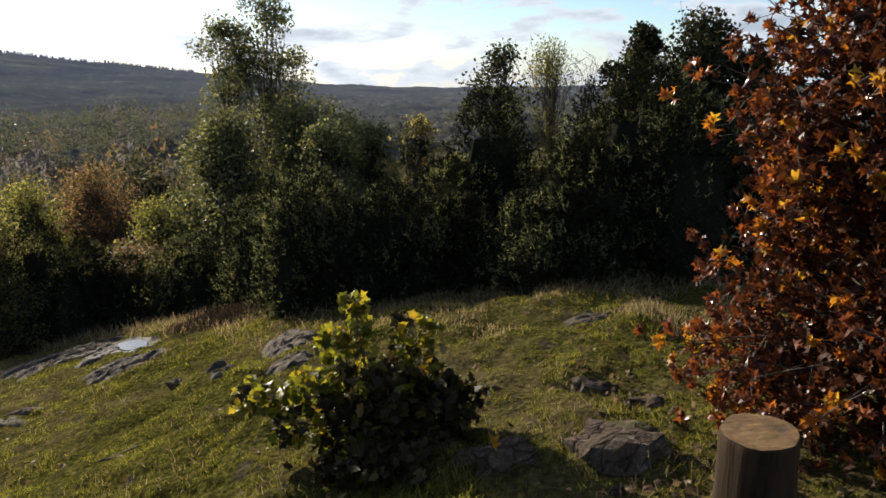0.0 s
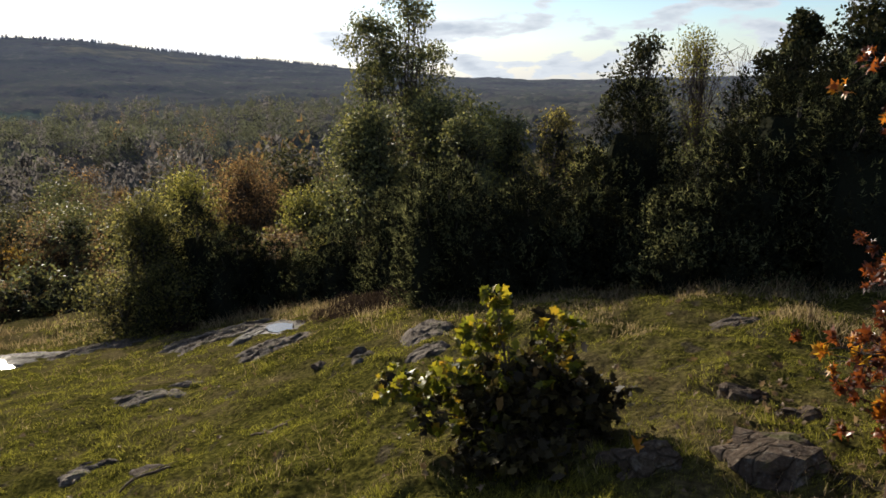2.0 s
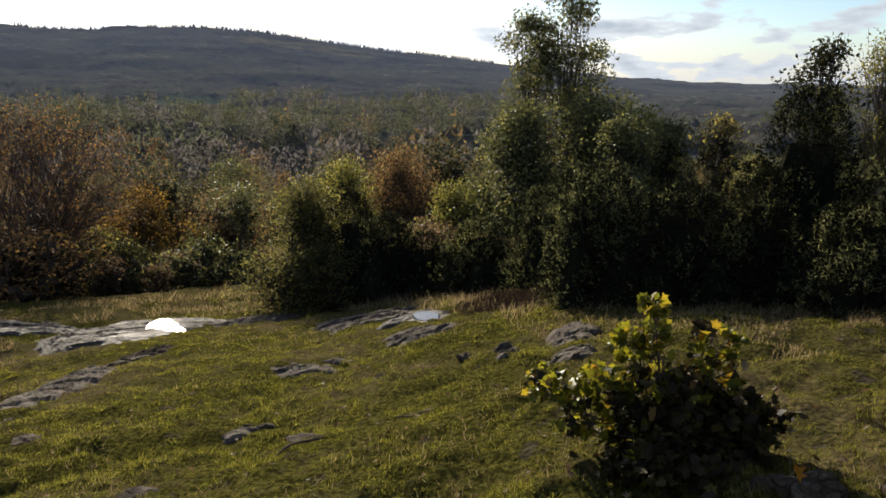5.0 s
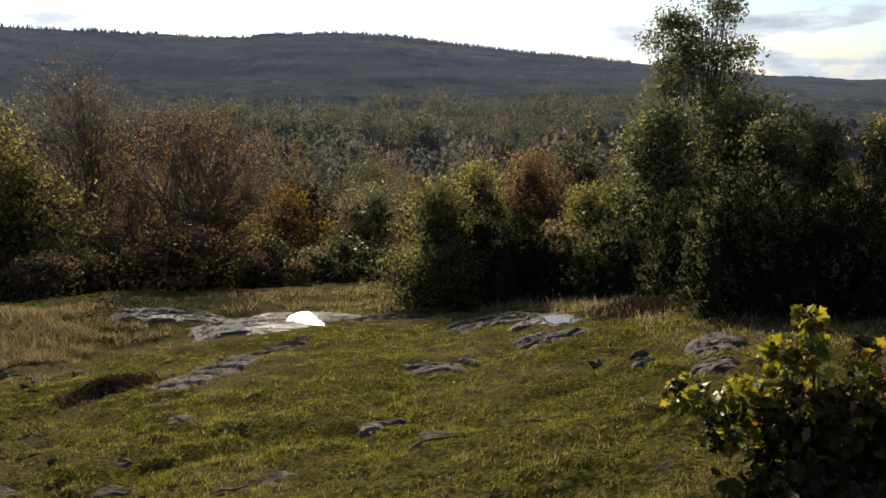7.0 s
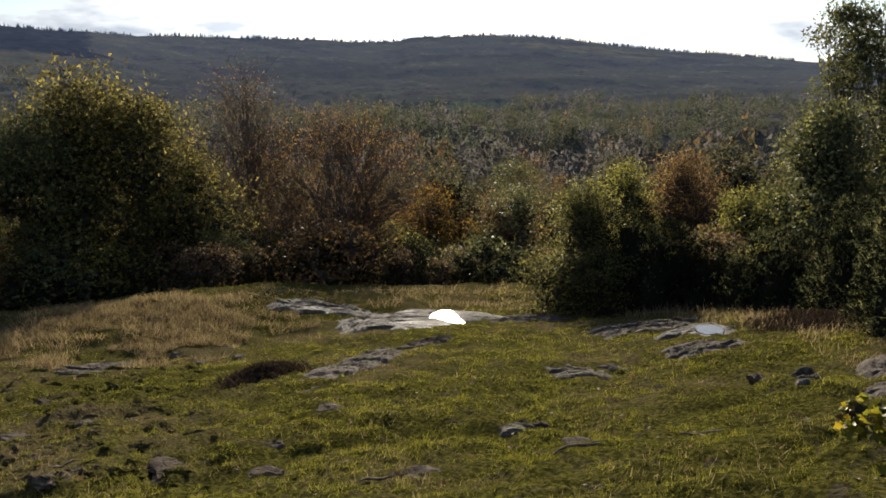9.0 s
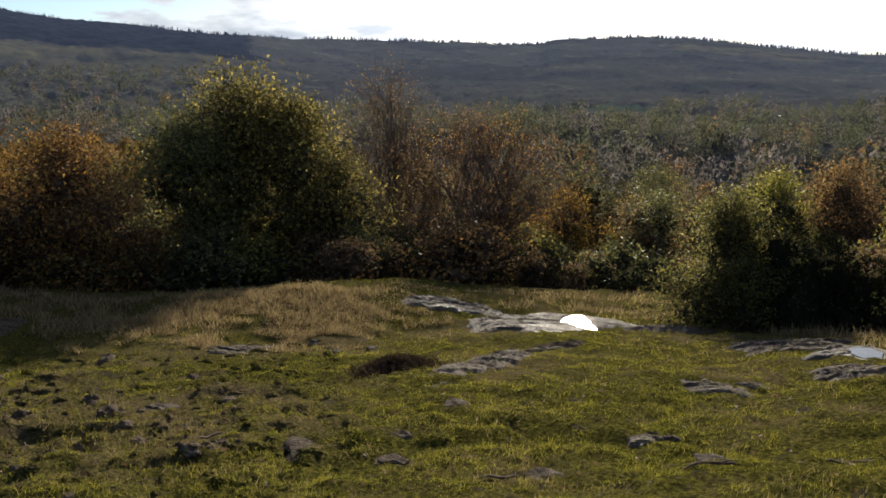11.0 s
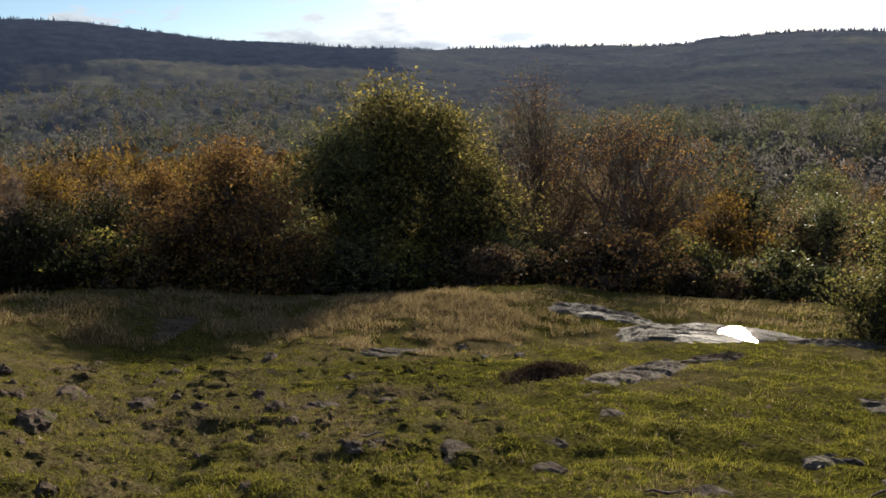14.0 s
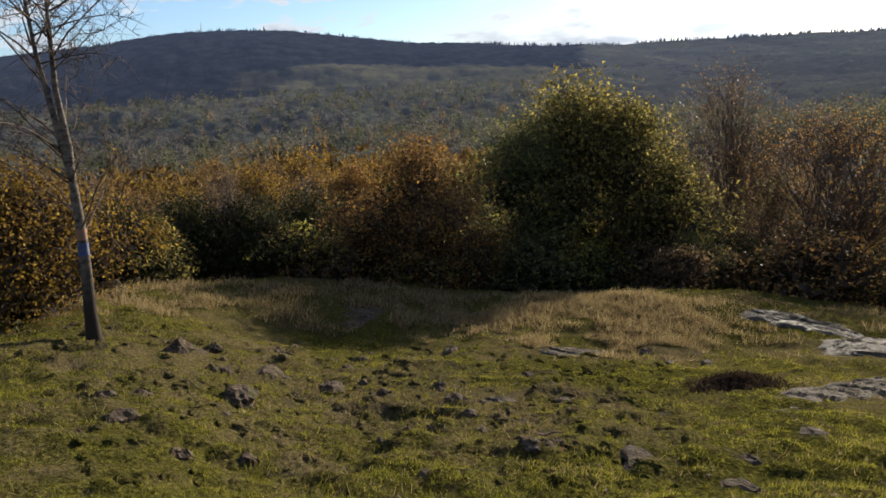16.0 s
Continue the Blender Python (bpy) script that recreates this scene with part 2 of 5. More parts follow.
# dark filling for crowns, its colour standing in for the shade inside
MAT["shade"] = leaf_material("inner_shade", [(0.2, (0.028, 0.029, 0.020)), (0.8, (0.059, 0.059, 0.036))], 0.15, 1.0, 1.0, 0.0)
# near-black colour that stands for the shade inside the junipers
MAT["shade_core"] = leaf_material("juniper_inner_shade", [(0.2, (0.010, 0.011, 0.008)), (0.8, (0.02, 0.021, 0.014))], 0.05, 1.0, 1.0, 0.0)
MAT["brown_shade"] = leaf_material("inner_brown_shade", [(0.2, (0.053, 0.039, 0.030)), (0.8, (0.109, 0.079, 0.056))], 0.15, 1.0, 1.0, 0.0)
MAT["dark_green"] = leaf_material("dark_oak_leaves", [(0.15, (0.014, 0.017, 0.009)), (0.6, (0.035, 0.037, 0.017)), (0.94, (0.112, 0.096, 0.035))], 0.24, 0.7, 1.1, 0.05)
MAT["green"] = leaf_material("green_leaves", [(0.15, (0.049, 0.056, 0.029)), (0.6, (0.109, 0.112, 0.049)), (0.92, (0.281, 0.255, 0.088))], 0.36)
MAT["oak_yellow"] = leaf_material("yellowing_oak_leaves", [(0.15, (0.048, 0.043, 0.021)), (0.58, (0.105, 0.09, 0.036)), (0.93, (0.40, 0.32, 0.095))], 0.52, 0.7, 1.25, 0.05)
MAT["russet"] = leaf_material("russet_leaves", [(0.15, (0.075, 0.043, 0.025)), (0.5, (0.174, 0.097, 0.045)), (0.92, (0.411, 0.237, 0.068))], 0.38, 0.7, 1.1, 0.05)
MAT["orange"] = leaf_material("orange_leaves", [(0.15, (0.052, 0.030, 0.014)), (0.5, (0.142, 0.082, 0.024)), (0.9, (0.346, 0.225, 0.039))], 0.38, 0.7, 1.1, 0.05)
MAT["brown"] = leaf_material("brown_leaves", [(0.15, (0.055, 0.037, 0.025)), (0.5, (0.125, 0.082, 0.048)), (0.88, (0.27, 0.175, 0.095))], 0.45)
MAT["bushy"] = leaf_material("yellow_green_leaves", [(0.15, (0.068, 0.074, 0.022)), (0.5, (0.162, 0.155, 0.041)), (0.88, (0.378, 0.324, 0.081))], 0.45)
MAT["hedge"] = leaf_material("sunlit_hawthorn_leaves", [(0.15, (0.045, 0.045, 0.019)), (0.55, (0.105, 0.098, 0.036)), (0.92, (0.270, 0.232, 0.075))], 0.55)
MAT["rusty"] = leaf_material("rusty_hawthorn_leaves", [(0.15, (0.07, 0.043, 0.026)), (0.55, (0.16, 0.095, 0.048)), (0.92, (0.33, 0.20, 0.09))], 0.46, 0.7, 1.2, 0.08)
MAT["scrub_olive"] = leaf_material("dull_olive_leaves", [(0.15, (0.040, 0.040, 0.024)), (0.55, (0.082, 0.076, 0.042)), (0.92, (0.17, 0.15, 0.075))], 0.4, 0.8, 1.1, 0.05)
MAT["scrub_brown"] = leaf_material("dull_brown_leaves", [(0.15, (0.055, 0.042, 0.030)), (0.55, (0.105, 0.078, 0.052)), (0.92, (0.20, 0.145, 0.085))], 0.4, 0.8, 1.1, 0.05)
MAT["sapling"] = leaf_material("oak_sapling_leaves", [(0.12, (0.031, 0.033, 0.006)), (0.40, (0.092, 0.095, 0.011)), (0.75, (0.220, 0.198, 0.016)), (0.98, (0.299, 0.123, 0.016))], 0.52, 0.45, 1.4, 0.2)
# darker copy of the sapling leaves, standing in for shade low in the bush
MAT["shaded_oak"] = leaf_material("shaded_oak_leaves", [(0.15, (0.020, 0.015, 0.009)), (0.6, (0.044, 0.033, 0.015)), (0.97, (0.10, 0.075, 0.02))], 0.22, 0.6, 1.1, 0.1)
MAT["red_oak"] = leaf_material("red_oak_leaves", [(0.1, (0.036, 0.012, 0.007)), (0.5, (0.10, 0.026, 0.009)), (0.84, (0.24, 0.062, 0.013)), (1.0, (0.45, 0.14, 0.017))], 0.42, 0.36, 1.35, 0.4)
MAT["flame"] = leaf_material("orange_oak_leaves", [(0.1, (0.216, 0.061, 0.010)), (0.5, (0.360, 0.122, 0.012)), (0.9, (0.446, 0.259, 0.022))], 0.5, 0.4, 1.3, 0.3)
MAT["red_shade"] = leaf_material("shaded_red_oak_leaves", [(0.1, (0.022, 0.009, 0.006)), (0.6, (0.055, 0.018, 0.009)), (0.97, (0.13, 0.04, 0.012))], 0.25, 0.6, 1.1, 0.08)
MAT["blade"] = leaf_material("grass_blades", [(0.15, (0.038, 0.041, 0.006)), (0.5, (0.122, 0.119, 0.022)), (0.9, (0.264, 0.234, 0.051))], 0.52, 0.9, 1.25, 0.0)
MAT["straw"] = leaf_material("dry_grass", [(0.15, (0.112, 0.084, 0.049)), (0.55, (0.224, 0.162, 0.096)), (0.9, (0.381, 0.297, 0.185))], 0.42, 0.8, 1.1, 0.0)
MAT["litter"] = leaf_material("dead_leaf_litter", [(0.15, (0.05, 0.032, 0.02)), (0.6, (0.12, 0.078, 0.045)), (0.95, (0.26, 0.18, 0.11))], 0.3)
MAT["heather"] = leaf_material("heather_twigs", [(0.15, (0.022, 0.014, 0.011)), (0.6, (0.055, 0.037, 0.029)), (0.95, (0.11, 0.08, 0.056))], 0.2, 0.8, 1.0, 0.0)
MAT["hill"] = hill_material("hazed_far_forest", 0.052)


def far_material(name, stops):
    """Crowns of far trees: a colour for each tree, fine twig relief."""
    m, n = material(name)
    pos = n.add("ShaderNodeTexCoord").outputs["Object"]
    rnd = n.add("ShaderNodeNewGeometry").outputs["Random Per Island"]
    pick = n.math("ADD", n.math("MULTIPLY", rnd, 0.45), n.math("MULTIPLY", n.noise(pos, 0.14, 3.0), 0.62), True)
    grain = n.noise(n.add("ShaderNodeMapping", {0: pos, 3: (1.0, 1.0, 0.35)}).outputs[0], 2.6, 5.0, 0.7)
    col = n.mix(0.7, n.ramp(pick, stops), n.ramp(grain, [(0.36, (0.65, 0.63, 0.61)), (0.64, (1.1, 1.1, 1.1))]), "MULTIPLY")
    front = n.add("ShaderNodeBsdfPrincipled", {"Base Color": col, "Roughness": 1.0, "Specular IOR Level": 0.0,
                  "Normal": n.add("ShaderNodeBump", {"Height": grain, "Strength": 0.5, "Distance": 0.6}).outputs[0]})
    back = n.add("ShaderNodeBsdfTranslucent", {"Color": col})
    n.add("ShaderNodeOutputMaterial", {0: n.add("ShaderNodeMixShader", {0: 0.55, 1: front.outputs[0], 2: back.outputs[0]}).outputs[0]})
    return m


MAT["far_grey"] = far_material("far_bare_crowns", [(0.2, (0.078, 0.072, 0.070)), (0.55, (0.112, 0.102, 0.096)), (0.85, (0.155, 0.14, 0.122))])
MAT["far_green"] = far_material("far_green_crowns", [(0.2, (0.051, 0.056, 0.041)), (0.55, (0.078, 0.082, 0.053)), (0.85, (0.116, 0.116, 0.061))])
MAT["far_golden"] = far_material("golden_birch_crowns", [(0.2, (0.069, 0.043, 0.023)), (0.55, (0.115, 0.072, 0.024)), (0.85, (0.190, 0.126, 0.029))])
MAT["far_russet"] = far_material("far_russet_crowns", [(0.2, (0.096, 0.064, 0.042)), (0.55, (0.152, 0.100, 0.050)), (0.85, (0.240, 0.168, 0.056))])


def water_material():
    m, n = material("puddle_water")
    pos = n.add("ShaderNodeTexCoord").outputs["Object"]
    finish(n, (0.02, 0.02, 0.018, 1), n.math("ADD", 0.04, n.math("MULTIPLY", n.noise(pos, 5.0, 3.0), 0.16)), n.noise(pos, 9.0, 4.0), 0.14, 0.02, 0.9)
    return m


def cut_wood_material():
    m, n = material("sawn_end_grain")
    pos = n.add("ShaderNodeTexCoord").outputs["Object"]
    x = n.add("ShaderNodeSeparateXYZ", {0: pos})
    r = n.math("SQRT", n.math("ADD", n.math("MULTIPLY", x.outputs[0], x.outputs[0]), n.math("MULTIPLY", x.outputs[1], x.outputs[1])))
    blotch = n.noise(pos, 9.0, 6.0, 0.7)
    ring = n.math("SINE", n.math("ADD", n.math("MULTIPLY", r, 420.0), n.math("MULTIPLY", blotch, 14.0)))
    saw = n.noise(n.add("ShaderNodeMapping", {0: pos, 2: (0, 0, 0.5), 3: (4.0, 60.0, 1.0)}).outputs[0], 1.0, 4.0)
    col = n.ramp(blotch, [(0.35, (0.05, 0.03, 0.013)), (0.5, (0.14, 0.078, 0.028)), (0.65, (0.21, 0.125, 0.05))])
    col = n.mix(n.math("MULTIPLY", ring, 0.16, True), col, (0.10, 0.06, 0.025, 1))
    col = n.mix(0.5, col, n.ramp(saw, [(0.35, (0.35, 0.32, 0.3)), (0.6, (1, 1, 1))]), "MULTIPLY")
    finish(n, col, 0.8, n.math("ADD", n.math("MULTIPLY", saw, 0.6), blotch), 0.6, 0.012)
    return m


def paint_material(name, colour):
    m, n = material(name)
    pos = n.add("ShaderNodeTexCoord").outputs["Object"]
    a = n.noise(pos, 22.0, 5.0, 0.7)
    finish(n, n.mix(n.ramp(a, [(0.5, (0, 0, 0)), (0.62, (0.8,) * 3)]), (*colour, 1), (0.12, 0.10, 0.09, 1)), 0.7, a, 0.5, 0.01)
    return m


MAT["water"] = water_material()
MAT["steel"] = paint_material("galvanised_steel", (0.45, 0.46, 0.48))
MAT["cut"] = cut_wood_material()
MAT["blue_paint"] = paint_material("blue_trail_paint", (0.03, 0.05, 0.13))
MAT["orange_paint"] = paint_material("orange_trail_paint", (0.20, 0.10, 0.055))
MAT["stump"] = bark_material("weathered_stump", (0.012, 0.007, 0.004), (0.048, 0.029, 0.016), 11.0, 0.12)


# ---- geometry helpers ----
rng = np.random.default_rng(7)


class Geo:
    """Collects vertices and faces of any size, and makes one mesh of them."""

    def __init__(self):
        self.v, self.loops, self.sizes, self.n = [], [], [], 0

    def add(self, verts, faces):
        verts, faces = np.asarray(verts, float).reshape(-1, 3), np.asarray(faces, int)
        self.v.append(verts)
        self.loops.append((faces + self.n).ravel())
        self.sizes.append(np.full(len(faces), faces.shape[1]))
        self.n += len(verts)

    def mesh(self, name, smooth=False):
        me = bpy.data.meshes.new(name)
        v, loops, sizes = np.concatenate(self.v), np.concatenate(self.loops), np.concatenate(self.sizes)
        me.vertices.add(len(v))
        me.vertices.foreach_set("co", v.ravel())
        me.loops.add(len(loops))
        me.loops.foreach_set("vertex_index", loops)
        me.polygons.add(len(sizes))
        me.polygons.foreach_set("loop_start", np.concatenate(([0], np.cumsum(sizes)[:-1])))
        me.polygons.foreach_set("use_smooth", np.full(len(sizes), smooth))
        me.update(calc_edges=True)
        return me


def part(name, geo, mat, parent=None, label="", smooth=False):
    ob = new(name, geo if isinstance(geo, bpy.types.Mesh) else geo.mesh(name, smooth))
    ob.data.materials.append(MAT[mat])
    if parent is not None:
        ob.parent = parent
    if label:
        ob["label"] = label
    return ob


def unit(a):
    return a / np.maximum(np.linalg.norm(a, axis=-1, keepdims=True), 1e-9)


def tube(geo, pts, radii, sides=5):
    pts, radii = np.asarray(pts, float), np.asarray(radii, float)
    t = unit(np.gradient(pts, axis=0))
    ref = np.array([0.31, 0.17, 0.93]) if abs(t[0][2]) < 0.9 else np.array([0.95, 0.2, 0.1])
    a = unit(np.cross(t, ref))
    b = np.cross(t, a)
    ang = np.arange(sides) * 2 * np.pi / sides
    ring = pts[:, None] + radii[:, None, None] * (np.cos(ang)[None, :, None] * a[:, None] + np.sin(ang)[None, :, None] * b[:, None])
    i, j = np.meshgrid(np.arange(len(pts) - 1), np.arange(sides), indexing="ij")
    k = (j + 1) % sides
    geo.add(ring.reshape(-1, 3), np.stack([i * sides + j, i * sides + k, (i + 1) * sides + k, (i + 1) * sides + j], -1).reshape(-1, 4))


LOBED = np.array([(0, 0), (.12, .22), (.32, .36), (.19, .48), (.36, .66), (.16, .76), (0, 1),
                  (-.16, .76), (-.36, .66), (-.19, .48), (-.32, .36), (-.12, .22)])
POINTED = np.array([(0, 0), (.10, .24), (.36, .30), (.17, .44), (.42, .70), (.14, .70), (0, 1),
                    (-.14, .70), (-.42, .70), (-.17, .44), (-.36, .30), (-.10, .24)])
TRIPLE = np.array([(-.30, .12), (.30, .30), (0, 1)])
PLAIN = np.array([(0, 0), (.30, .45), (0, 1), (-.30, .45)])


def leaves(geo, centres, size, outline=PLAIN, up=0.35, along=None, bend=0.12):
    """Leaves of one outline at the given places, each turned its own way."""
    n = len(centres)
    nor = unit(rng.normal(size=(n, 3)) + np.array([0, 0, up]))
    d = rng.normal(size=(n, 3)) if along is None else along + 0.5 * rng.normal(size=(n, 3))
    d = unit(d - (d * nor).sum(1, keepdims=True) * nor)
    s = np.cross(d, nor)
    sz = size * rng.uniform(0.6, 1.3, n)[:, None, None]
    o = outline[None]
    v = centres[:, None] + sz * (o[..., :1] * s[:, None] + (o[..., 1:] - 0.5) * d[:, None]
                                 + bend * np.abs(o[..., :1]) * 1.6 * nor[:, None] * rng.choice([-1, 1], n)[:, None, None])
    k = len(outline)
    geo.add(v.reshape(-1, 3), np.arange(n * k).reshape(n, k))


def vnoise(x, y, seed=0):
    """Smooth noise from -1 to 1 over the plane, on arrays."""
    x, y = np.asarray(x, float), np.asarray(y, float)
    xi, yi = np.floor(x), np.floor(y)
    fx, fy = x - xi, y - yi
    fx, fy = fx * fx * (3 - 2 * fx), fy * fy * (3 - 2 * fy)

    def h(a, b):
        q = np.sin(a * 127.1 + b * 311.7 + seed * 74.7) * 43758.5453
        return (q - np.floor(q)) * 2 - 1
    return (h(xi, yi) * (1 - fx) + h(xi + 1, yi) * fx) * (1 - fy) + (h(xi, yi + 1) * (1 - fx) + h(xi + 1, yi + 1) * fx) * fy


# ---- the shape of the land: a hilltop with the viewer on it ----
AZ = np.array([-180, -60, -20, -10, 0, 12, 20, 30, 45, 60, 76, 84, 91, 97, 104, 130, 180])
SLOPE = np.array([.03, .05, .055, .06, .085, .125, .17, .21, .225, .237, .224, .213, .198, .151, .10, .06, .03])
NEAR = np.array([8, 6, 6, 6, 7, 8, 12, 14, 15.5, 12.8, 12, 13.4, 14.2, 12.5, 11, 10, 8])
BROW = np.array([14, 10, 11, 11, 12, 13, 16, 19.5, 20.0, 17.5, 17.5, 18.5, 18, 17.5, 15, 15, 14])
BROW_Z = np.array([-.5, -.5, -.65, -.8, -1.1, -1.8, -2.75, -4.0, -4.05, -3.12, -3.15, -2.8, -2.4, -2.1, -1.5, -1.0, -.5])


def land(x, y, rough=True):
    x, y = np.asarray(x, float), np.asarray(y, float)
    r, az = np.hypot(x, y), np.degrees(np.arctan2(-x, y))

    def soft(table):
        return (np.interp(az - 3, AZ, table) + np.interp(az, AZ, table) + np.interp(az + 3, AZ, table)) / 3
    s, rn, rc, zc = soft(SLOPE), soft(NEAR), soft(BROW), soft(BROW_Z)
    zn = -s * rn
    u = np.clip((r - rn) / (rc - rn), 0, 1)
    m0, m1 = -s * (rc - rn), -0.02 * (rc - rn)
    herm = (2 * u**3 - 3 * u**2 + 1) * zn + (u**3 - 2 * u**2 + u) * m0 + (-2 * u**3 + 3 * u**2) * zc + (u**3 - u**2) * m1
    d = np.maximum(r - rc, 0)
    fall = np.interp(d, [0, 2, 15, 40, 80, 150, 300], [0, .3, 4.2, 10.5, 15.5, 19, 21])
    z = np.where(r < rn, -s * r, herm) - fall
    if rough:
        k = np.clip((r - 1.2) / 2, 0, 1) * np.interp(az, [-60, -42, 125, 145], [0.25, 1, 1, 0.25])
        p, q = 0.83 * x - 0.56 * y, 0.56 * x + 0.83 * y
        u, v = 0.42 * x + 0.91 * y + 0.1 * vnoise(x / 0.6, y / 0.6, 31), -0.91 * x + 0.42 * y + 0.1 * vnoise(x / 0.6, y / 0.6, 32)
        z = z + k * (0.07 * vnoise(p / 1.4, q / 1.4, 1) + 0.045 * vnoise(u / 0.55, v / 0.55, 2) + (0.075 * np.abs(vnoise(p / 0.33 + v, q / 0.33, 3)) + 0.045 * np.abs(vnoise(u / 0.14, v / 0.14, 4)) - 0.03) * np.clip(1.4 - r / 22, 0.2, 1))
        bare = np.clip(1.25 - np.hypot(x + 9.4, y - 0.8) / 4.6, 0, 1)
        z = z + bare * (0.6 * np.clip(0.30 - np.abs(vnoise(p / 0.36, v / 0.30, 33)), 0, 0.2) * np.clip(vnoise(u / 0.7, q / 0.7, 34) + 0.35, 0, 1) + 0.05 * vnoise(v / 0.2, p / 0.2, 35) + 0.03 * np.abs(vnoise(u / 0.09, p / 0.11, 36)))
    return z


def height(x, y):
    return float(land(np.array([x]), np.array([y]))[0])


def polar(az, r):
    return -r * math.sin(radians(az)), r * math.cos(radians(az))


def grid_faces(a, b, closed=False):
    i, j = np.meshgrid(np.arange(a - 1), np.arange(b if closed else b - 1), indexing="ij")
    k = (j + 1) % b
    return np.stack([i * b + j, (i + 1) * b + j, (i + 1) * b + k, i * b + k], -1).reshape(-1, 4)


def build_ground():
    az = np.concatenate([np.arange(-38, 122, 0.42), np.arange(122, 322, 4.0)])
    az = (az + 180) % 360 - 180
    rad = np.concatenate([0.3 * 1.1 ** np.arange(21), 2.0 * 1.011 ** np.arange(1, 215), 2.0 * 1.011**215 * 1.07 ** np.arange(80)])
    R, A = np.meshgrid(rad, np.radians(az), indexing="ij")
    X, Y = -R * np.sin(A), R * np.cos(A)
    Z = land(X, Y)
    g = Geo()
    g.add(np.stack([X, Y, Z], -1), grid_faces(len(rad), len(az), True))
    g.add([(0, 0, 0)] + [(-0.3 * math.sin(radians(a)), 0.3 * math.cos(radians(a)), 0) for a in az],
          [(0, 1 + i, 1 + (i + 1) % len(az)) for i in range(len(az))])
    ob = part("ground", g, "turf", smooth=True)
    tagged(ob, "sloping hilltop turf of moss, short grass and bare soil", "ground", kind="structure")


build_ground()

SKY_AZ = [-180, -120, -60, -2, 3.5, 9, 17.5, 25, 29, 34.7, 38.3, 44.4, 45.3, 55, 64, 71, 78.7, 83.6, 89, 94, 99, 105.7, 120, 150, 180]
SKY_EL = [.3, .2, .2, -.2, -.1, .2, 1.1, 1.75, 2.2, 3.0, 3.1, 3.05, 2.75, 3.05, 3.2, 3.6, 4.2, 4.85, 5.5, 5.6, 4.95, 4.3, 3.2, 1.2, .3]
RIDGE = 1500.0


def hill_height(az, r):
    """Height of the far hills over the world's zero."""
    el = np.interp(az, SKY_AZ, SKY_EL) - 0.30
    top = EYE + RIDGE * np.tan(np.radians(el))
    shelf = np.interp(az, [-180, 20, 58, 64, 70, 90, 110, 180], [-22, -24, -24, -16, 6, 10, 8, -20])
    high = np.interp(az, [58, 70], [0, 1])
    foot = 560 + 240 * high
    u = np.clip((r - 380) / 330, 0, 1)
    w = np.clip((r - foot) / (1480 - foot), 0, 1)
    z = -22 + (shelf + 22) * (u * u * (3 - 2 * u)) + (top - shelf) * (high * (1 - (1 - w) ** 1.8) + (1 - high) * (0.35 * w + 0.65 * w * w * (3 - 2 * w)))
    return z - np.clip((r - RIDGE) / 300, 0, 1) ** 2 * 40


def canopy_height(az, r):
    x, y = -r * np.sin(np.radians(az)), r * np.cos(np.radians(az))
    near = np.clip((r - 190) / 60, 0, 1)
    base = np.maximum(hill_height(az, r), land(x, y, False))
    x, y = x + 14 * vnoise(x / 31, y / 31, 41) + 5 * vnoise(x / 8, y / 8, 43), y + 14 * vnoise(x / 29, y / 29, 42) + 5 * vnoise(x / 7, y / 7, 44)
    x, y = 0.8 * x - 0.6 * y, 0.6 * x + 0.8 * y
    lumps = 3.4 * np.abs(vnoise(x / 9.0, y / 9.0, 5)) + 3.0 * np.abs(vnoise(x / 4.5, y / 4.5, 15)) + 4.0 * vnoise(x / 60, y / 60, 6)
    calm = 1 - 0.3 * np.clip((r - 740) / 80, 0, 1)
    field = np.clip((r - 470) / 30, 0, 1) * np.clip((600 - r) / 10, 0, 1) * np.clip(np.minimum(az - 37, 47 - az), 0, 1)
    return base + near * (2.0 + lumps * calm) * (1 - field) - (1 - near) * 4


def build_hills():
    az = np.concatenate([np.arange(-34, 118, 0.36), np.arange(122, 324, 3.0)])
    az = (az + 180) % 360 - 180
    rad = np.concatenate([190 * 1.0125 ** np.arange(124), np.linspace(888, 1800, 60)])
    R, A = np.meshgrid(rad, az, indexing="ij")
    X, Y = -R * np.sin(np.radians(A)), R * np.cos(np.radians(A))
    g = Geo()
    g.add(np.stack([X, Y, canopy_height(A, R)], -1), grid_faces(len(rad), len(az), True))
    tagged(part("backdrop", g, "hill", smooth=True), "distant forested valley and hills with painted bluish haze", "hills", kind="structure")


build_hills()


def conifer(g, x, y, z, h, w, sides=5):
    for k in range(3):
        z0, z1, r = z + h * (0.05 + 0.28 * k), z + h * min(1.0, 0.5 + 0.27 * k), w * (1 - 0.28 * k)
        a = np.arange(sides) * 2 * np.pi / sides + rng.uniform(0, 6)
        rr = r * rng.uniform(0.7, 1.2, sides)
        base = np.stack([x + rr * np.cos(a), y + rr * np.sin(a), z0 + 0.06 * h * rng.uniform(-1, 1, sides)], -1)
        g.add(np.vstack([base, [(x, y, z1)]]), [(i, (i + 1) % sides, sides) for i in range(sides)])


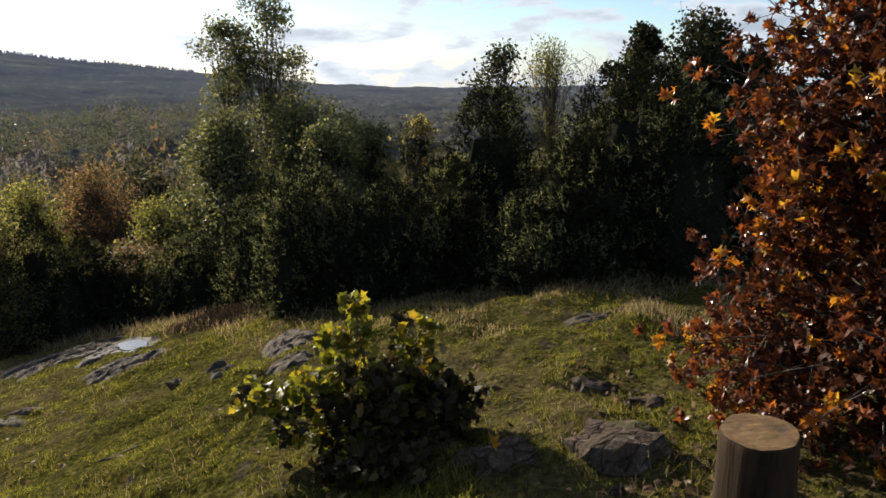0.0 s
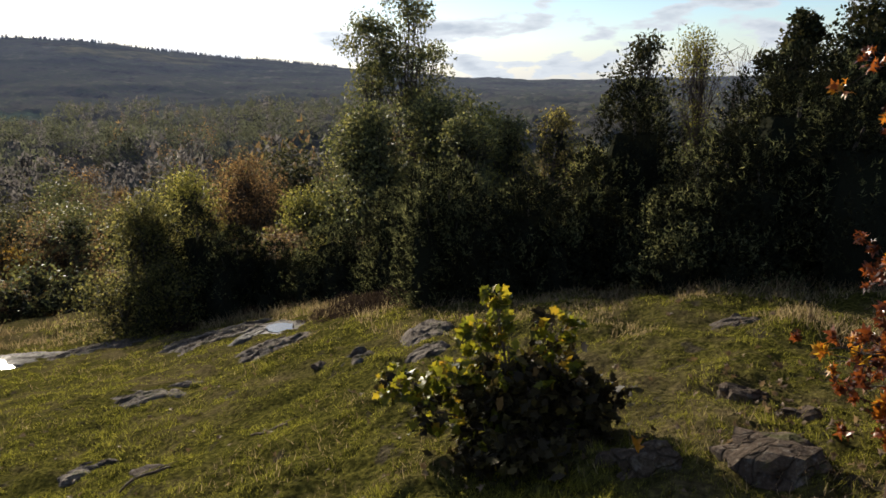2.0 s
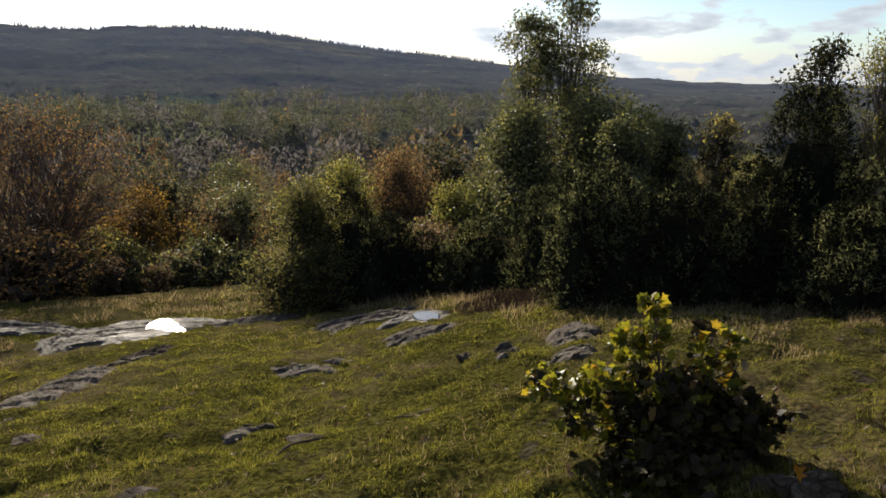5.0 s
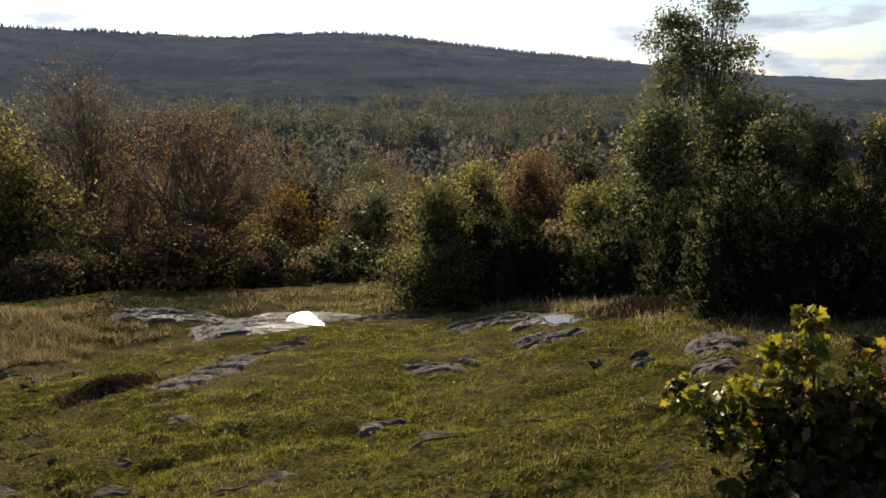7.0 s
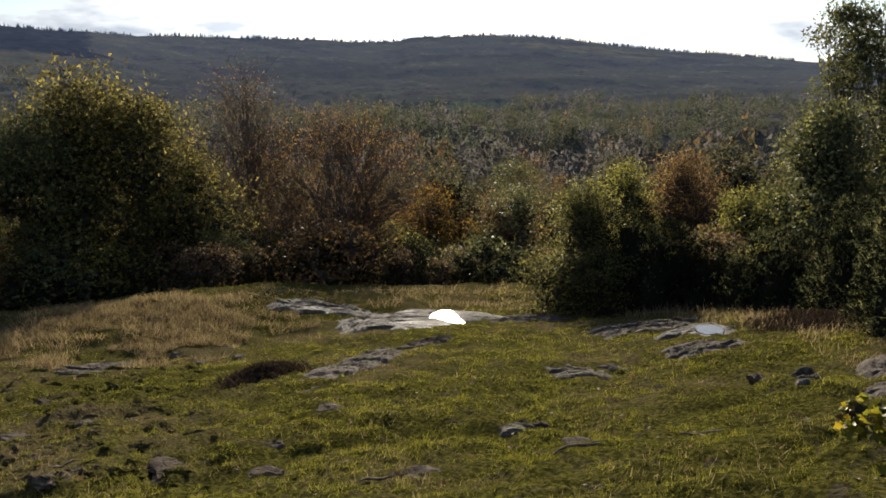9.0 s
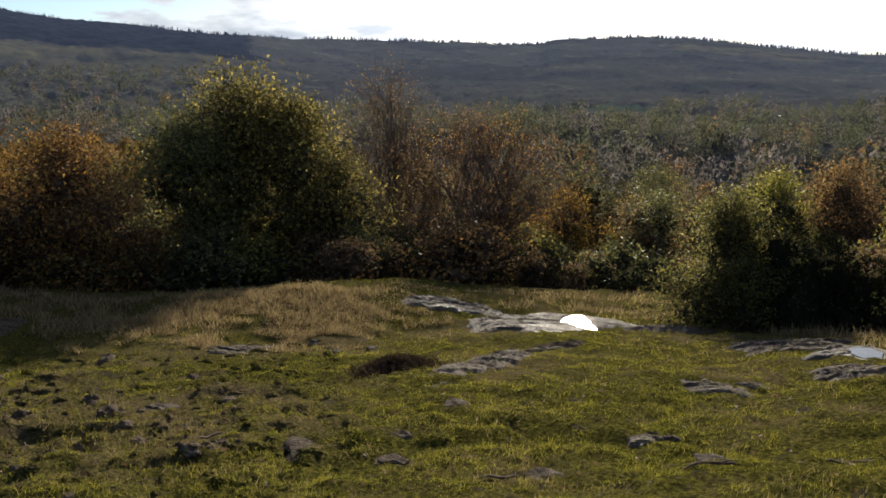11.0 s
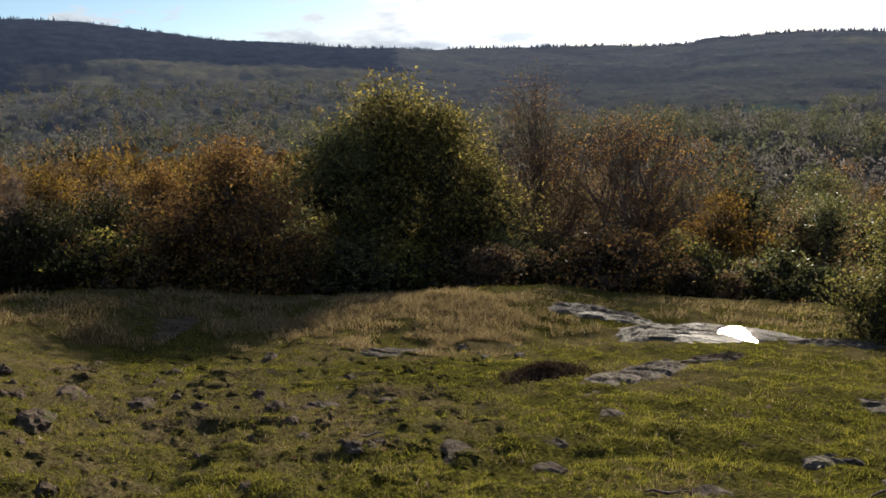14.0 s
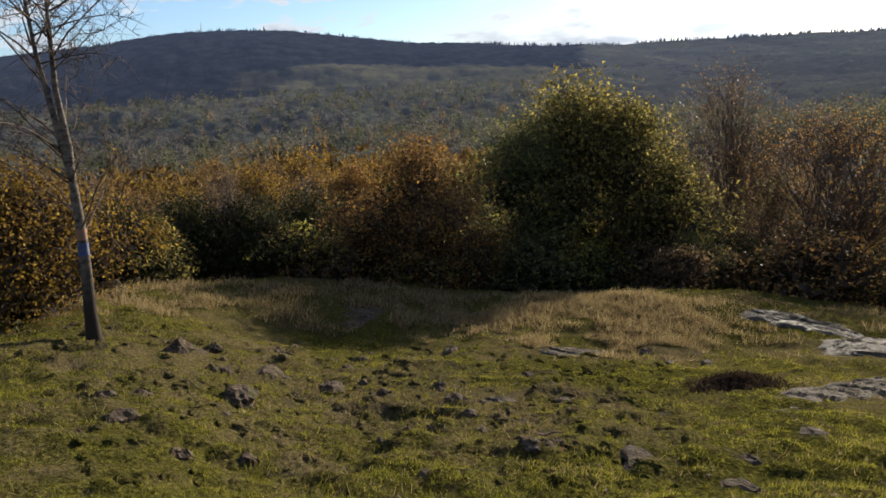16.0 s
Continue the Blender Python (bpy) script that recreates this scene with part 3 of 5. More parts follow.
def far_tree(g, x, y, z, h, w, sprays):
    """A tree far off: a cloud of small upright sprays in a few uneven lobes, some crowns pointed, some round."""
    point = rng.uniform(0.9, 2.4)
    lobes = np.column_stack([rng.normal(0, 0.15, (5, 2)) * w, rng.uniform(0.72, 1.05, 5)])
    pick = lobes[rng.integers(0, 5, sprays)]
    u = rng.uniform(0.03, 1.0, sprays) ** 0.8
    q = w * 0.40 * np.sqrt(np.clip(1.03 - u ** point, 0.01, 1)) * np.sqrt(rng.uniform(0.05, 1, sprays))
    a = rng.uniform(0, 6.283, sprays)
    c = np.stack([x + pick[:, 0] + q * np.cos(a), y + pick[:, 1] + q * np.sin(a), z + h * u * pick[:, 2]], -1)
    leaves(g, c, (0.165 if sprays < 100 else 0.115 if sprays < 250 else 0.075) * (h * w) ** 0.5, TRIPLE * np.array([0.85, 1.25]), 0.15, np.array([0.0, 0.0, 0.9]))


def build_far_woods():
    g = Geo()
    for _ in range(4400):
        az, r = rng.uniform(14, 116), rng.uniform(1400, 1535)
        x, y = polar(az, r)
        if vnoise(az / 2.1, 0.0, 9) < -0.75:
            continue
        h = rng.uniform(6, 14)
        conifer(g, x, y, float(canopy_height(np.array([az]), np.array([r]))[0]) - 3, h * 0.8, h * 0.17)
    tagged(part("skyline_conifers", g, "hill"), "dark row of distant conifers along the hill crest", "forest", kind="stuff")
    for name, mat, n, r0, r1 in (("golden_woods", "far_golden", 420, 62, 175), ("grey_woods", "far_grey", 330, 110, 250), ("green_woods", "far_green", 130, 120, 250), ("russet_woods", "far_russet", 340, 105, 240),
                                 ("distant_grey_woods", "far_grey", 2200, 215, 800), ("distant_green_woods", "far_green", 3200, 215, 800),
                                 ("distant_russet_woods", "far_russet", 420, 210, 560)):
        g = Geo()
        for _ in range(n):
            az, r = rng.uniform(66 if "golden" in name else 10, 113), r0 * (r1 / r0) ** rng.uniform(0, 1)
            x, y = polar(az, r)
            z = float(canopy_height(np.array([az]), np.array([r]))[0]) if r > 205 else height(x, y) - 0.5
            if az < 60 and rng.uniform() < (0.85 if "russet" in name else 0.45 if "grey" in name else 0.0):
                continue
            if r > 470 and 36.5 < az < 47.5 or az < 66 and r > 640:
                continue
            h = rng.uniform(4.5, 9.5) * (1 + 0.3 * vnoise(x / 40, y / 40, 12))
            tall, wide = h * rng.uniform(0.8, 1.6), h * rng.uniform(0.6, 1.15)
            if "golden" in name:
                tall = min(max(1.6 - r * math.tan(radians(rng.uniform(2.6, 5.0))) - z, 2.5), 13.0)
                wide = tall * rng.uniform(0.3, 0.5)
            far_tree(g, x, y, z - (0.30 * tall if r > 205 else 0), tall, wide, 240 if r0 < 200 else 100 if r < 400 else 50)
        tagged(part(name, g, mat, smooth=True), "far autumn woods filling the valley below the hill", "woods", kind="stuff")


build_far_woods()


# ---- trees and bushes ----
def tree(name, label, category, az, r, h, w, leaf, count, size, base=0.2, stems=1, trunk=0.09, clusters=60, spread=0.24,
         shape="round", bare=0.0, lean=(0.0, 0.0), bark="bark", outline=PLAIN, seed=0, group="", place=True, sides=6, twigs=3, up=0.35, limb_sides=4, dense=1.0):
    """A tree or bush: stems, limbs that reach to every clump of its crown, twigs and leaves."""
    global rng
    keep, rng = rng, np.random.default_rng(100 + seed)
    top = new(name)
    x, y = polar(az, r)
    top.location = (x, y, height(x, y) - 0.06) if place else (0, 0, 0)
    tagged(top, label, category, group)
    R = w / 2
    if r > 17 and outline is PLAIN:
        outline = TRIPLE * 1.15
    wood, limbs, crown, core = Geo(), Geo(), Geo(), Geo()
    axes = []
    for s in range(stems):
        a = rng.uniform(0, 6.28)
        out = 0.0 if stems == 1 else 0.35 * R
        end = np.array([lean[0] * h + out * math.cos(a), lean[1] * h + out * math.sin(a), h * (0.80 if stems == 1 else rng.uniform(0.6, 0.8))])
        start = np.array([0.12 * out * math.cos(a), 0.12 * out * math.sin(a), -0.05])
        u = np.linspace(0, 1, 9)[:, None]
        pts = start + (end - start) * u + np.sin(u * 3.1) * rng.normal(0, 0.04 * h * 0.5, 3) * np.array([1, 1, 0])
        pts[1:-1, :2] += rng.normal(0, 0.012 * h, (7, 2))
        rad = trunk / math.sqrt(stems) * (1 - 0.93 * u[:, 0]) ** 0.8
        rad[0] *= 1.45
        tube(wood, pts, rad, sides + 2)
        axes.append(pts)
        if stems > 1:
            part("stem", wood, bark, top, smooth=True)
            wood = Geo()
    lump = rng.uniform(0, 100)
    for c in range(clusters):
        u = rng.uniform(0, 1) ** (0.85 if shape != "cone" else 1.3)
        prof = {"round": (1 - abs(2 * u - 0.85) ** 2.4 * 0.72), "dome": (1 - u ** 2.4) ** 0.7, "cone": (1.05 - u) ** 0.8, "broad": (1 - u ** 1.5) ** 0.75, "bush": (1 - u ** 2.6) ** 0.5,
                "spire": (1 - u) ** 0.45 * 0.9 + 0.08, "vase": 0.35 + 0.75 * u - 0.5 * max(u - 0.7, 0)}[shape]
        a = rng.uniform(0, 6.283)
        prof *= 0.80 + 0.42 * float(vnoise(a * 1.0 + lump, u * 3.0, seed)) + 0.28 * float(vnoise(a * 2.6 + lump, u * 7.0, seed + 1))
        q = rng.uniform(0, 1) ** 0.45 * prof * R
        zc = h * (base + (1 - base) * u * 0.95)
        ax = axes[rng.integers(stems)]
        cen = np.array([lean[0] * zc + q * math.cos(a), lean[1] * zc + q * math.sin(a), zc])
        k = np.clip((zc / h) * rng.uniform(0.35, 0.85), 0.04, 0.95) * 8
        st = ax[int(k)] + (ax[min(int(k) + 1, 8)] - ax[int(k)]) * (k % 1)
        mid = (st + cen) / 2 + np.array([0, 0, 0.06 * h * rng.uniform(-0.3, 1)]) + rng.normal(0, 0.03 * h, 3)
        v = np.linspace(0, 1, 6)[:, None]
        path = (1 - v) ** 2 * st + 2 * v * (1 - v) * mid + v * v * cen
        thick = max(0.10 * trunk, 0.005) + 0.16 * trunk * rng.uniform(0.4, 1)
        tube(limbs, path[::1 if limb_sides > 3 else 2] if limb_sides > 3 else path[[0, 2, 5]], (thick * (1 - 0.8 * v[:, 0]))[slice(None) if limb_sides > 3 else [0, 2, 5]], limb_sides)
        sp = spread * R * rng.uniform(0.7, 1.25)
        for _ in range(twigs):
            tip = cen + np.clip(rng.normal(0, sp * 0.8, 3), -1.2 * sp, 1.1 * sp) + np.array([0, 0, 0.1 * sp])
            f = path[rng.integers(2, 6)]
            tube(limbs, np.array([f, (f + tip) / 2 + rng.normal(0, 0.12 * sp, 3), tip]), np.array([0.35, 0.22, 0.08]) * thick + 0.0015, 3)
        n = int(count / clusters * rng.uniform(0.5, 1.5) * (1 - bare))
        if n:
            leaves(crown, cen + unit(rng.normal(0, 1, (n, 3))) * rng.uniform(0, 1, (n, 1)) ** 0.42 * sp * np.array([1.5, 1.5, 1.05]), size, outline, up)
        # large dark cards inside the crown, painted shade
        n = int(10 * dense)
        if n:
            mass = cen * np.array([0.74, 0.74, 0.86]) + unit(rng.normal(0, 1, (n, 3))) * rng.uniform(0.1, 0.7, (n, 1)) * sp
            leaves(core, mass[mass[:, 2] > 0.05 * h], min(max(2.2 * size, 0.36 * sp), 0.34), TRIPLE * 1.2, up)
    if wood.v:
        part("trunk", wood, bark, top, smooth=True)
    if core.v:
        part("inner_shade_leaves", core, "brown_shade" if leaf in ("russet", "orange", "brown", "rusty", "scrub_brown") else "shade", top, "dark inner leaves standing in for crown shade")
    part("branchwork", limbs, bark if bark != "birch" else "twig", top, smooth=True)
    if crown.v:
        part("crown", crown, leaf, top)
    rng = keep
    return top


def juniper(label, az, r, h, w, tufts, seed=0, lobes=5, mat="juniper", pale=0.0):
    """A dense juniper: several pointed lobes of upright sprays, paler where painted sunlit, round a dark shell standing
    in for shade.
    """
    global rng
    keep, rng = rng, np.random.default_rng(500 + seed)
    x, y = polar(az, r)
    top = new("juniper")
    top.location = (x, y, height(x, y) - 0.05)
    tagged(top, label, "juniper", "junipers on the slope")
    R = w / 2
    shade_core, crown, tips = Geo(), Geo(), Geo()
    lob = [(0.0, 0.0, h, R * 0.72)]
    for i in range(lobes):
        a = i * 6.283 / lobes + rng.uniform(-0.5, 0.5)
        lob.append((R * 0.52 * math.cos(a), R * 0.52 * math.sin(a), h * rng.uniform(0.42, 0.95), R * rng.uniform(0.32, 0.52)))
    for lx, ly, lh, lr in lob:
        wood = Geo()
        tube(wood, np.array([(0, 0, 0), (lx * 0.4, ly * 0.4, lh * 0.3), (lx, ly, lh * 0.85)]), np.array([0.06, 0.04, 0.01]) * h * 0.5, 6)
        part("stem", wood, "bark", top, smooth=True)
        # closed dark shell in place of the shade within the lobe
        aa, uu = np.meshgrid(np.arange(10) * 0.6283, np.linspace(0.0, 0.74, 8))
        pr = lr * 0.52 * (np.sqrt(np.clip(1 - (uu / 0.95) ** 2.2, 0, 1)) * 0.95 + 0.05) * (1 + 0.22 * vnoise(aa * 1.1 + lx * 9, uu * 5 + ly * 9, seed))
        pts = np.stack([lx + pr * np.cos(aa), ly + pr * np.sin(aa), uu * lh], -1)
        shade_core.add(pts, grid_faces(8, 10, True))
        n = int(1.55 * tufts * lr * lh / sum(q[2] * q[3] for q in lob))
        u = rng.uniform(0.02, 1.0, n)
        a = rng.uniform(0, 6.283, n)
        clump = vnoise(a * 1.9 + lx * 5, u * 5.5 + ly * 8, seed + 7) + 0.5 * vnoise(a * 5.0 + lx, u * 13, seed + 8)
        # clumps of outer sprays take the pale colour, painted as catching the sun
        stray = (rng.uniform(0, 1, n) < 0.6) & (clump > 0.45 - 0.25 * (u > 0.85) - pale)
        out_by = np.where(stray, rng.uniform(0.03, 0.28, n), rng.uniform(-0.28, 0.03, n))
        pr = lr * (np.sqrt(np.clip(1 - u ** 2.2, 0, 1)) * 0.95 + 0.05) * (0.85 + 0.35 * vnoise(a * 2.2 + lx * 7, u * 7 + ly * 5, seed + 1)) * (1 + out_by)
        c = np.stack([lx + pr * np.cos(a), ly + pr * np.sin(a), u * lh], -1)
        out = unit(np.stack([np.cos(a), np.sin(a), 0.8 + 0.8 * u], -1) + rng.normal(0, 0.25, (n, 3)))
        for k in range(6):
            d = unit(out + rng.normal(0, 0.5, (n, 3)))
            at = c + out * rng.uniform(-0.02, 0.09, (n, 1)) + d * 0.03
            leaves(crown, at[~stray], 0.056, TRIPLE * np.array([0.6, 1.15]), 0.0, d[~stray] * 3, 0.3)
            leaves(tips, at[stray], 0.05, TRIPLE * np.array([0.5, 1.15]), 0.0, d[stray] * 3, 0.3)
    part("inner_shade", shade_core, "shade_core", top)
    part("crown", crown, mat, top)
    part("lit_sprays", tips, "juniper_tip", top, "outer sprays coloured pale green as if sunlit")
    rng = keep
    return top


juniper("tall dark green juniper, dense and unclipped, at the meadow edge", -14.4, 9.0, 2.48, 3.00, 6500, 1, 6)
juniper("low spreading juniper with pale green tips, leaning on a taller one", -9.5, 8.2, 1.11, 1.84, 3200, 2, pale=0.25)
juniper("dark conical juniper behind lower bushes", -3.6, 10.2, 2.45, 2.12, 3600, 3, 5)
juniper("dark ragged juniper between taller ones", -12.2, 10.0, 1.99, 1.67, 2800, 14, 4)
juniper("feathery grey-green juniper at the meadow edge", 10.1, 9.6, 1.79, 1.68, 3200, 4, pale=0.6)
juniper("broad dark juniper with sunlit tips along its top", 4.1, 9.2, 1.38, 2.07, 3600, 5, 6)
juniper("broad low juniper with pale tips", -1.2, 9.0, 1.10, 1.27, 2600, 6, pale=0.25)
juniper("dark juniper half hidden by red oak leaves", -21.9, 9.5, 1.57, 1.42, 2400, 7, 4)
juniper("dark juniper leaning on a hawthorn, its top sloping down", 28.7, 16.7, 2.55, 2.1, 2600, 8)
juniper("low dark juniper standing on the slope", 26.0, 16.1, 1.85, 2.2, 2400, 15)
juniper("low juniper with sunlit sprays at the path", 19.0, 14.6, 1.41, 2.30, 2600, 9, pale=0.5)
juniper("small ragged dark green juniper", 23.3, 15.8, 1.35, 1.7, 1500, 10, 4)
juniper("upright feathery juniper catching the sun", 14.4, 12.9, 1.9, 1.62, 2400, 11, 4, pale=0.8)
tree("oak", "slim dark-leaved oak behind the junipers", "tree", -14.3, 13.5, 3.84, 1.25, "dark_green", 7020, 0.084, seed=1, base=0.3, clusters=60)
tree("oak", "dark-leaved oak with an open ragged crown", "tree", -18.2, 13.5, 3.78, 2.50, "dark_green", 10800, 0.090, seed=2, base=0.25, clusters=80)
tree("oak", "dark-leaved oak behind the junipers", "tree", -21.8, 13.0, 3.03, 1.45, "dark_green", 6075, 0.090, seed=3, base=0.25)
tree("rowan", "slender thin-leaved tree rising over the junipers", "tree", -4.2, 15.0, 4.12, 1.46, "dark_green", 3510, 0.078, seed=4, base=0.35, clusters=45, spread=0.34, dense=0.0)
tree("birch", "fine-twigged birch with some last pale leaves", "birch", -7.6, 15.0, 4.23, 1.39, "bushy", 3510, 0.050, seed=5, base=0.3, clusters=60, bark="birch", twigs=7, spread=0.4, trunk=0.05, dense=0.0)
tree("bare_tree", "bare crooked thin branches above the junipers", "tree", -10.3, 14.0, 3.63, 1.17, "brown", 60, 0.05, seed=6, base=0.45, clusters=22, twigs=6, spread=0.5, shape="vase", trunk=0.05, bark="twig", dense=0.0)
tree("birch", "yellowing birch behind the junipers", "birch", 1.9, 16.0, 3.12, 1.78, "oak_yellow", 4320, 0.067, seed=7, base=0.15, clusters=50, bark="birch")
tree("alder", "dull green shrubby tree with many twigs", "tree", 5.2, 18.0, 3.68, 2.17, "green", 4860, 0.078, seed=8, base=0.1, clusters=50, bark="bark")
tree("alder", "dull green shrubby tree with many twigs", "tree", 8.5, 17.0, 3.60, 2.37, "green", 5670, 0.078, seed=9, base=0.1, clusters=50)
tree("oak", "tall green oak with an open forked crown above the scrub", "tree", 12.7, 23.9, 9.25, 2.5, "green", 7000, 0.10, seed=10, base=0.6, clusters=30, spread=0.34, trunk=0.14, twigs=4, dense=0.0)
tree("oak", "slender green oak leaning beside a taller one", "tree", 15.3, 23.4, 8.3, 1.7, "green", 3800, 0.10, seed=46, base=0.68, clusters=18, spread=0.4, trunk=0.1, dense=0.0)
tree("oak", "slender green oak, lower than the taller one beside it", "tree", 10.3, 24.2, 7.3, 1.7, "green", 3600, 0.10, seed=48, base=0.6, clusters=18, spread=0.4, trunk=0.1, dense=0.0)
tree("oak", "broad green young oak with lighter leaves", "tree", 16.1, 20.0, 4.75, 4.26, "green", 17550, 0.095, shape="dome", seed=11, base=0.05, clusters=130, spread=0.22)
tree("oak", "broad young oak in dull green leaf", "tree", 10.8, 20.4, 4.89, 4.37, "green", 16200, 0.095, shape="dome", seed=12, base=0.05, clusters=130, spread=0.22)
tree("hazel", "leafy yellow-green hazel bush on the slope", "bush", 6.9, 18.9, 4.10, 2.46, "bushy", 8100, 0.084, seed=13, base=0.05, stems=4, clusters=70)
tree("hazel", "sunlit yellow-green hazel bush", "bush", 20.6, 21.0, 2.66, 3.51, "bushy", 9450, 0.078, seed=14, base=0.03, stems=5, clusters=80, shape="bush")
tree("hawthorn", "yellow-green hawthorn bush at the meadow edge", "bush", 32.2, 17.3, 2.95, 3.3, "hedge", 16000, 0.065, seed=47, base=0.0, stems=5, clusters=100, spread=0.26, shape="broad", dense=1.0)
tree("hawthorn", "low leafy hawthorn shoots at the meadow edge", "bush", 33.6, 16.4, 1.3, 1.8, "hedge", 4500, 0.06, seed=54, base=0.0, stems=4, clusters=40, spread=0.3, shape="bush")
tree("hawthorn", "low leafy hawthorn shoots at the meadow edge", "bush", 30.6, 16.3, 1.5, 1.8, "hedge", 4500, 0.06, seed=55, base=0.0, stems=4, clusters=40, spread=0.3, shape="bush")
tree("alder", "dull olive shrubby tree with many twigs", "tree", 28.9, 26.0, 4.61, 3.62, "bushy", 8100, 0.090, seed=16, base=0.05, stems=3, clusters=70)
tree("hawthorn", "rusty brown hawthorn catching the sun", "bush", 25.1, 26.0, 4.90, 4.10, "rusty", 9450, 0.084, seed=17, base=0.05, stems=3, clusters=80)
tree("hawthorn", "rusty brown bush with thinning leaves", "bush", 37.8, 32.0, 4.21, 5.66, "rusty", 9450, 0.094, seed=18, base=0.05, stems=5, clusters=80, shape="bush")
tree("young_oak", "small orange-leaved oak bush", "bush", 40.6, 31.0, 2.83, 3.46, "orange", 4050, 0.114, seed=19, base=0.05, stems=3, clusters=45, shape="bush")
tree("young_oak", "slim young oak with orange leaves", "tree", 43.6, 32.1, 4.71, 3.87, "orange", 5400, 0.114, seed=20, base=0.2, stems=2, clusters=50)
tree("hazel", "yellow-green hazel bush behind the bedrock", "bush", 46.6, 30.1, 2.75, 3.64, "bushy", 6075, 0.101, seed=21, base=0.08, stems=3, clusters=55)
tree("hornbeam", "many-stemmed tree with sparse reddish-brown leaves", "tree", 50.1, 28.6, 6.78, 9.05, "russet", 8500, 0.081, seed=22, base=0.2, stems=4, clusters=130, twigs=6, spread=0.24, trunk=0.17, shape="round", bark="twig", dense=0.0)
tree("hornbeam", "tall slim tree with thin brown leaves", "tree", 56.7, 31.2, 9.27, 7.82, "brown", 6500, 0.084, seed=23, base=0.15, clusters=130, twigs=6, spread=0.26, trunk=0.13, bark="twig", dense=0.0)
tree("hornbeam", "brownish tree with thin sparse leaves", "tree", 53.5, 30.2, 5.06, 4.76, "brown", 3600, 0.081, seed=24, base=0.1, stems=3, clusters=90, twigs=5, bark="twig", dense=0.0)
tree("oak", "large yellow-green oak with a full ragged crown", "tree", 67.5, 25.7, 7.4, 6.8, "oak_yellow", 24000, 0.13, shape="dome", seed=25, base=0.04, clusters=80, spread=0.30, trunk=0.2, dense=1.4)
tree("oak", "yellow-green oak with lit outer leaves, lower than its neighbour", "tree", 64.0, 25.0, 6.2, 5.4, "oak_yellow", 15000, 0.12, shape="dome", seed=58, base=0.04, clusters=60, spread=0.32, trunk=0.15, dense=1.4)
tree("oak", "yellowing oak limb-crown beside a larger oak", "tree", 60.9, 24.6, 4.4, 4.4, "oak_yellow", 11000, 0.11, shape="dome", seed=26, base=0.04, clusters=50, spread=0.32, dense=1.4)
tree("oak", "dark green oak flank beside a larger oak", "tree", 71.6, 25.2, 6.0, 5.0, "green", 13000, 0.115, shape="dome", seed=27, base=0.04, clusters=60, spread=0.30, dense=1.4)
tree("oak", "orange-brown oak with dense dry leaves", "tree", 79.3, 22.2, 4.40, 5.37, "russet", 17550, 0.101, shape="dome", seed=28, base=0.05, clusters=140, spread=0.22, trunk=0.14)
tree("blackthorn", "dark thorny thicket bush", "bush", 59.7, 23.6, 1.92, 2.42, "green", 6075, 0.067, seed=29, base=0.02, stems=5, clusters=60, shape="bush")
tree("blackthorn", "dark thicket bush with brown leaves", "bush", 76.4, 24.2, 2.27, 3.37, "brown", 6750, 0.073, seed=30, base=0.02, stems=5, clusters=60, shape="bush")
tree("young_oak", "many-stemmed oak bush with orange-yellow leaves", "tree", 105.8, 14.0, 2.33, 3.52, "orange", 8500, 0.07, seed=31, base=0.06, stems=6, clusters=110, trunk=0.14, spread=0.24)
tree("young_oak", "many-stemmed oak bush with orange-yellow leaves", "tree", 110.4, 13.4, 2.67, 3.74, "orange", 8500, 0.07, seed=32, base=0.06, stems=6, clusters=110, trunk=0.14)
tree("birch", "slim birch with bare grey twigs", "birch", 93.1, 21.9, 3.45, 1.83, "brown", 500, 0.06, seed=33, base=0.3, clusters=60, twigs=7, spread=0.4, trunk=0.06, bark="birch", dense=0.0)
tree("hazel", "dull olive shrub in the shade of the wood", "bush", 98.4, 19.9, 1.82, 2.22, "oak_yellow", 4860, 0.084, seed=34, base=0.05, stems=3, clusters=45)
# five thickets in dark leaf colour, standing in for shade under the trees
tree("blackthorn", "dense thicket below the brow, coloured dark as if shaded", "bush", 87.6, 23.4, 3.02, 4.56, "dark_green", 10800, 0.084, seed=35, base=0.02, stems=5, clusters=90, shape="bush")
tree("blackthorn", "dense thicket below the brow, coloured dark as if shaded", "bush", 82.8, 23.0, 2.3, 4.0, "dark_green", 9000, 0.084, seed=56, base=0.02, stems=5, clusters=80, shape="bush")
tree("blackthorn", "dense thicket below the brow, coloured dark as if shaded", "bush", 92.0, 22.0, 2.5, 3.8, "dark_green", 9000, 0.084, seed=57, base=0.02, stems=5, clusters=80, shape="bush")
tree("blackthorn", "dense thicket at the wood edge, coloured dark as if shaded", "bush", 96.2, 22.4, 2.7, 4.4, "dark_green", 9450, 0.084, seed=36, base=0.02, stems=5, clusters=90, shape="bush")
tree("blackthorn", "dense thicket at the wood edge, coloured dark as if shaded", "bush", 100.9, 20.4, 2.3, 3.4, "dark_green", 8100, 0.084, seed=37, base=0.02, stems=5, clusters=80, shape="bush")
tree("birch", "birch with golden-yellow leaves", "birch", 91.0, 26.4, 4.44, 4.17, "orange", 8100, 0.084, seed=38, base=0.2, clusters=80, bark="birch")
tree("birch", "birch with rusty brown leaves", "birch", 84.1, 25.3, 4.37, 2.83, "russet", 6750, 0.084, seed=39, base=0.2, clusters=70, bark="birch")
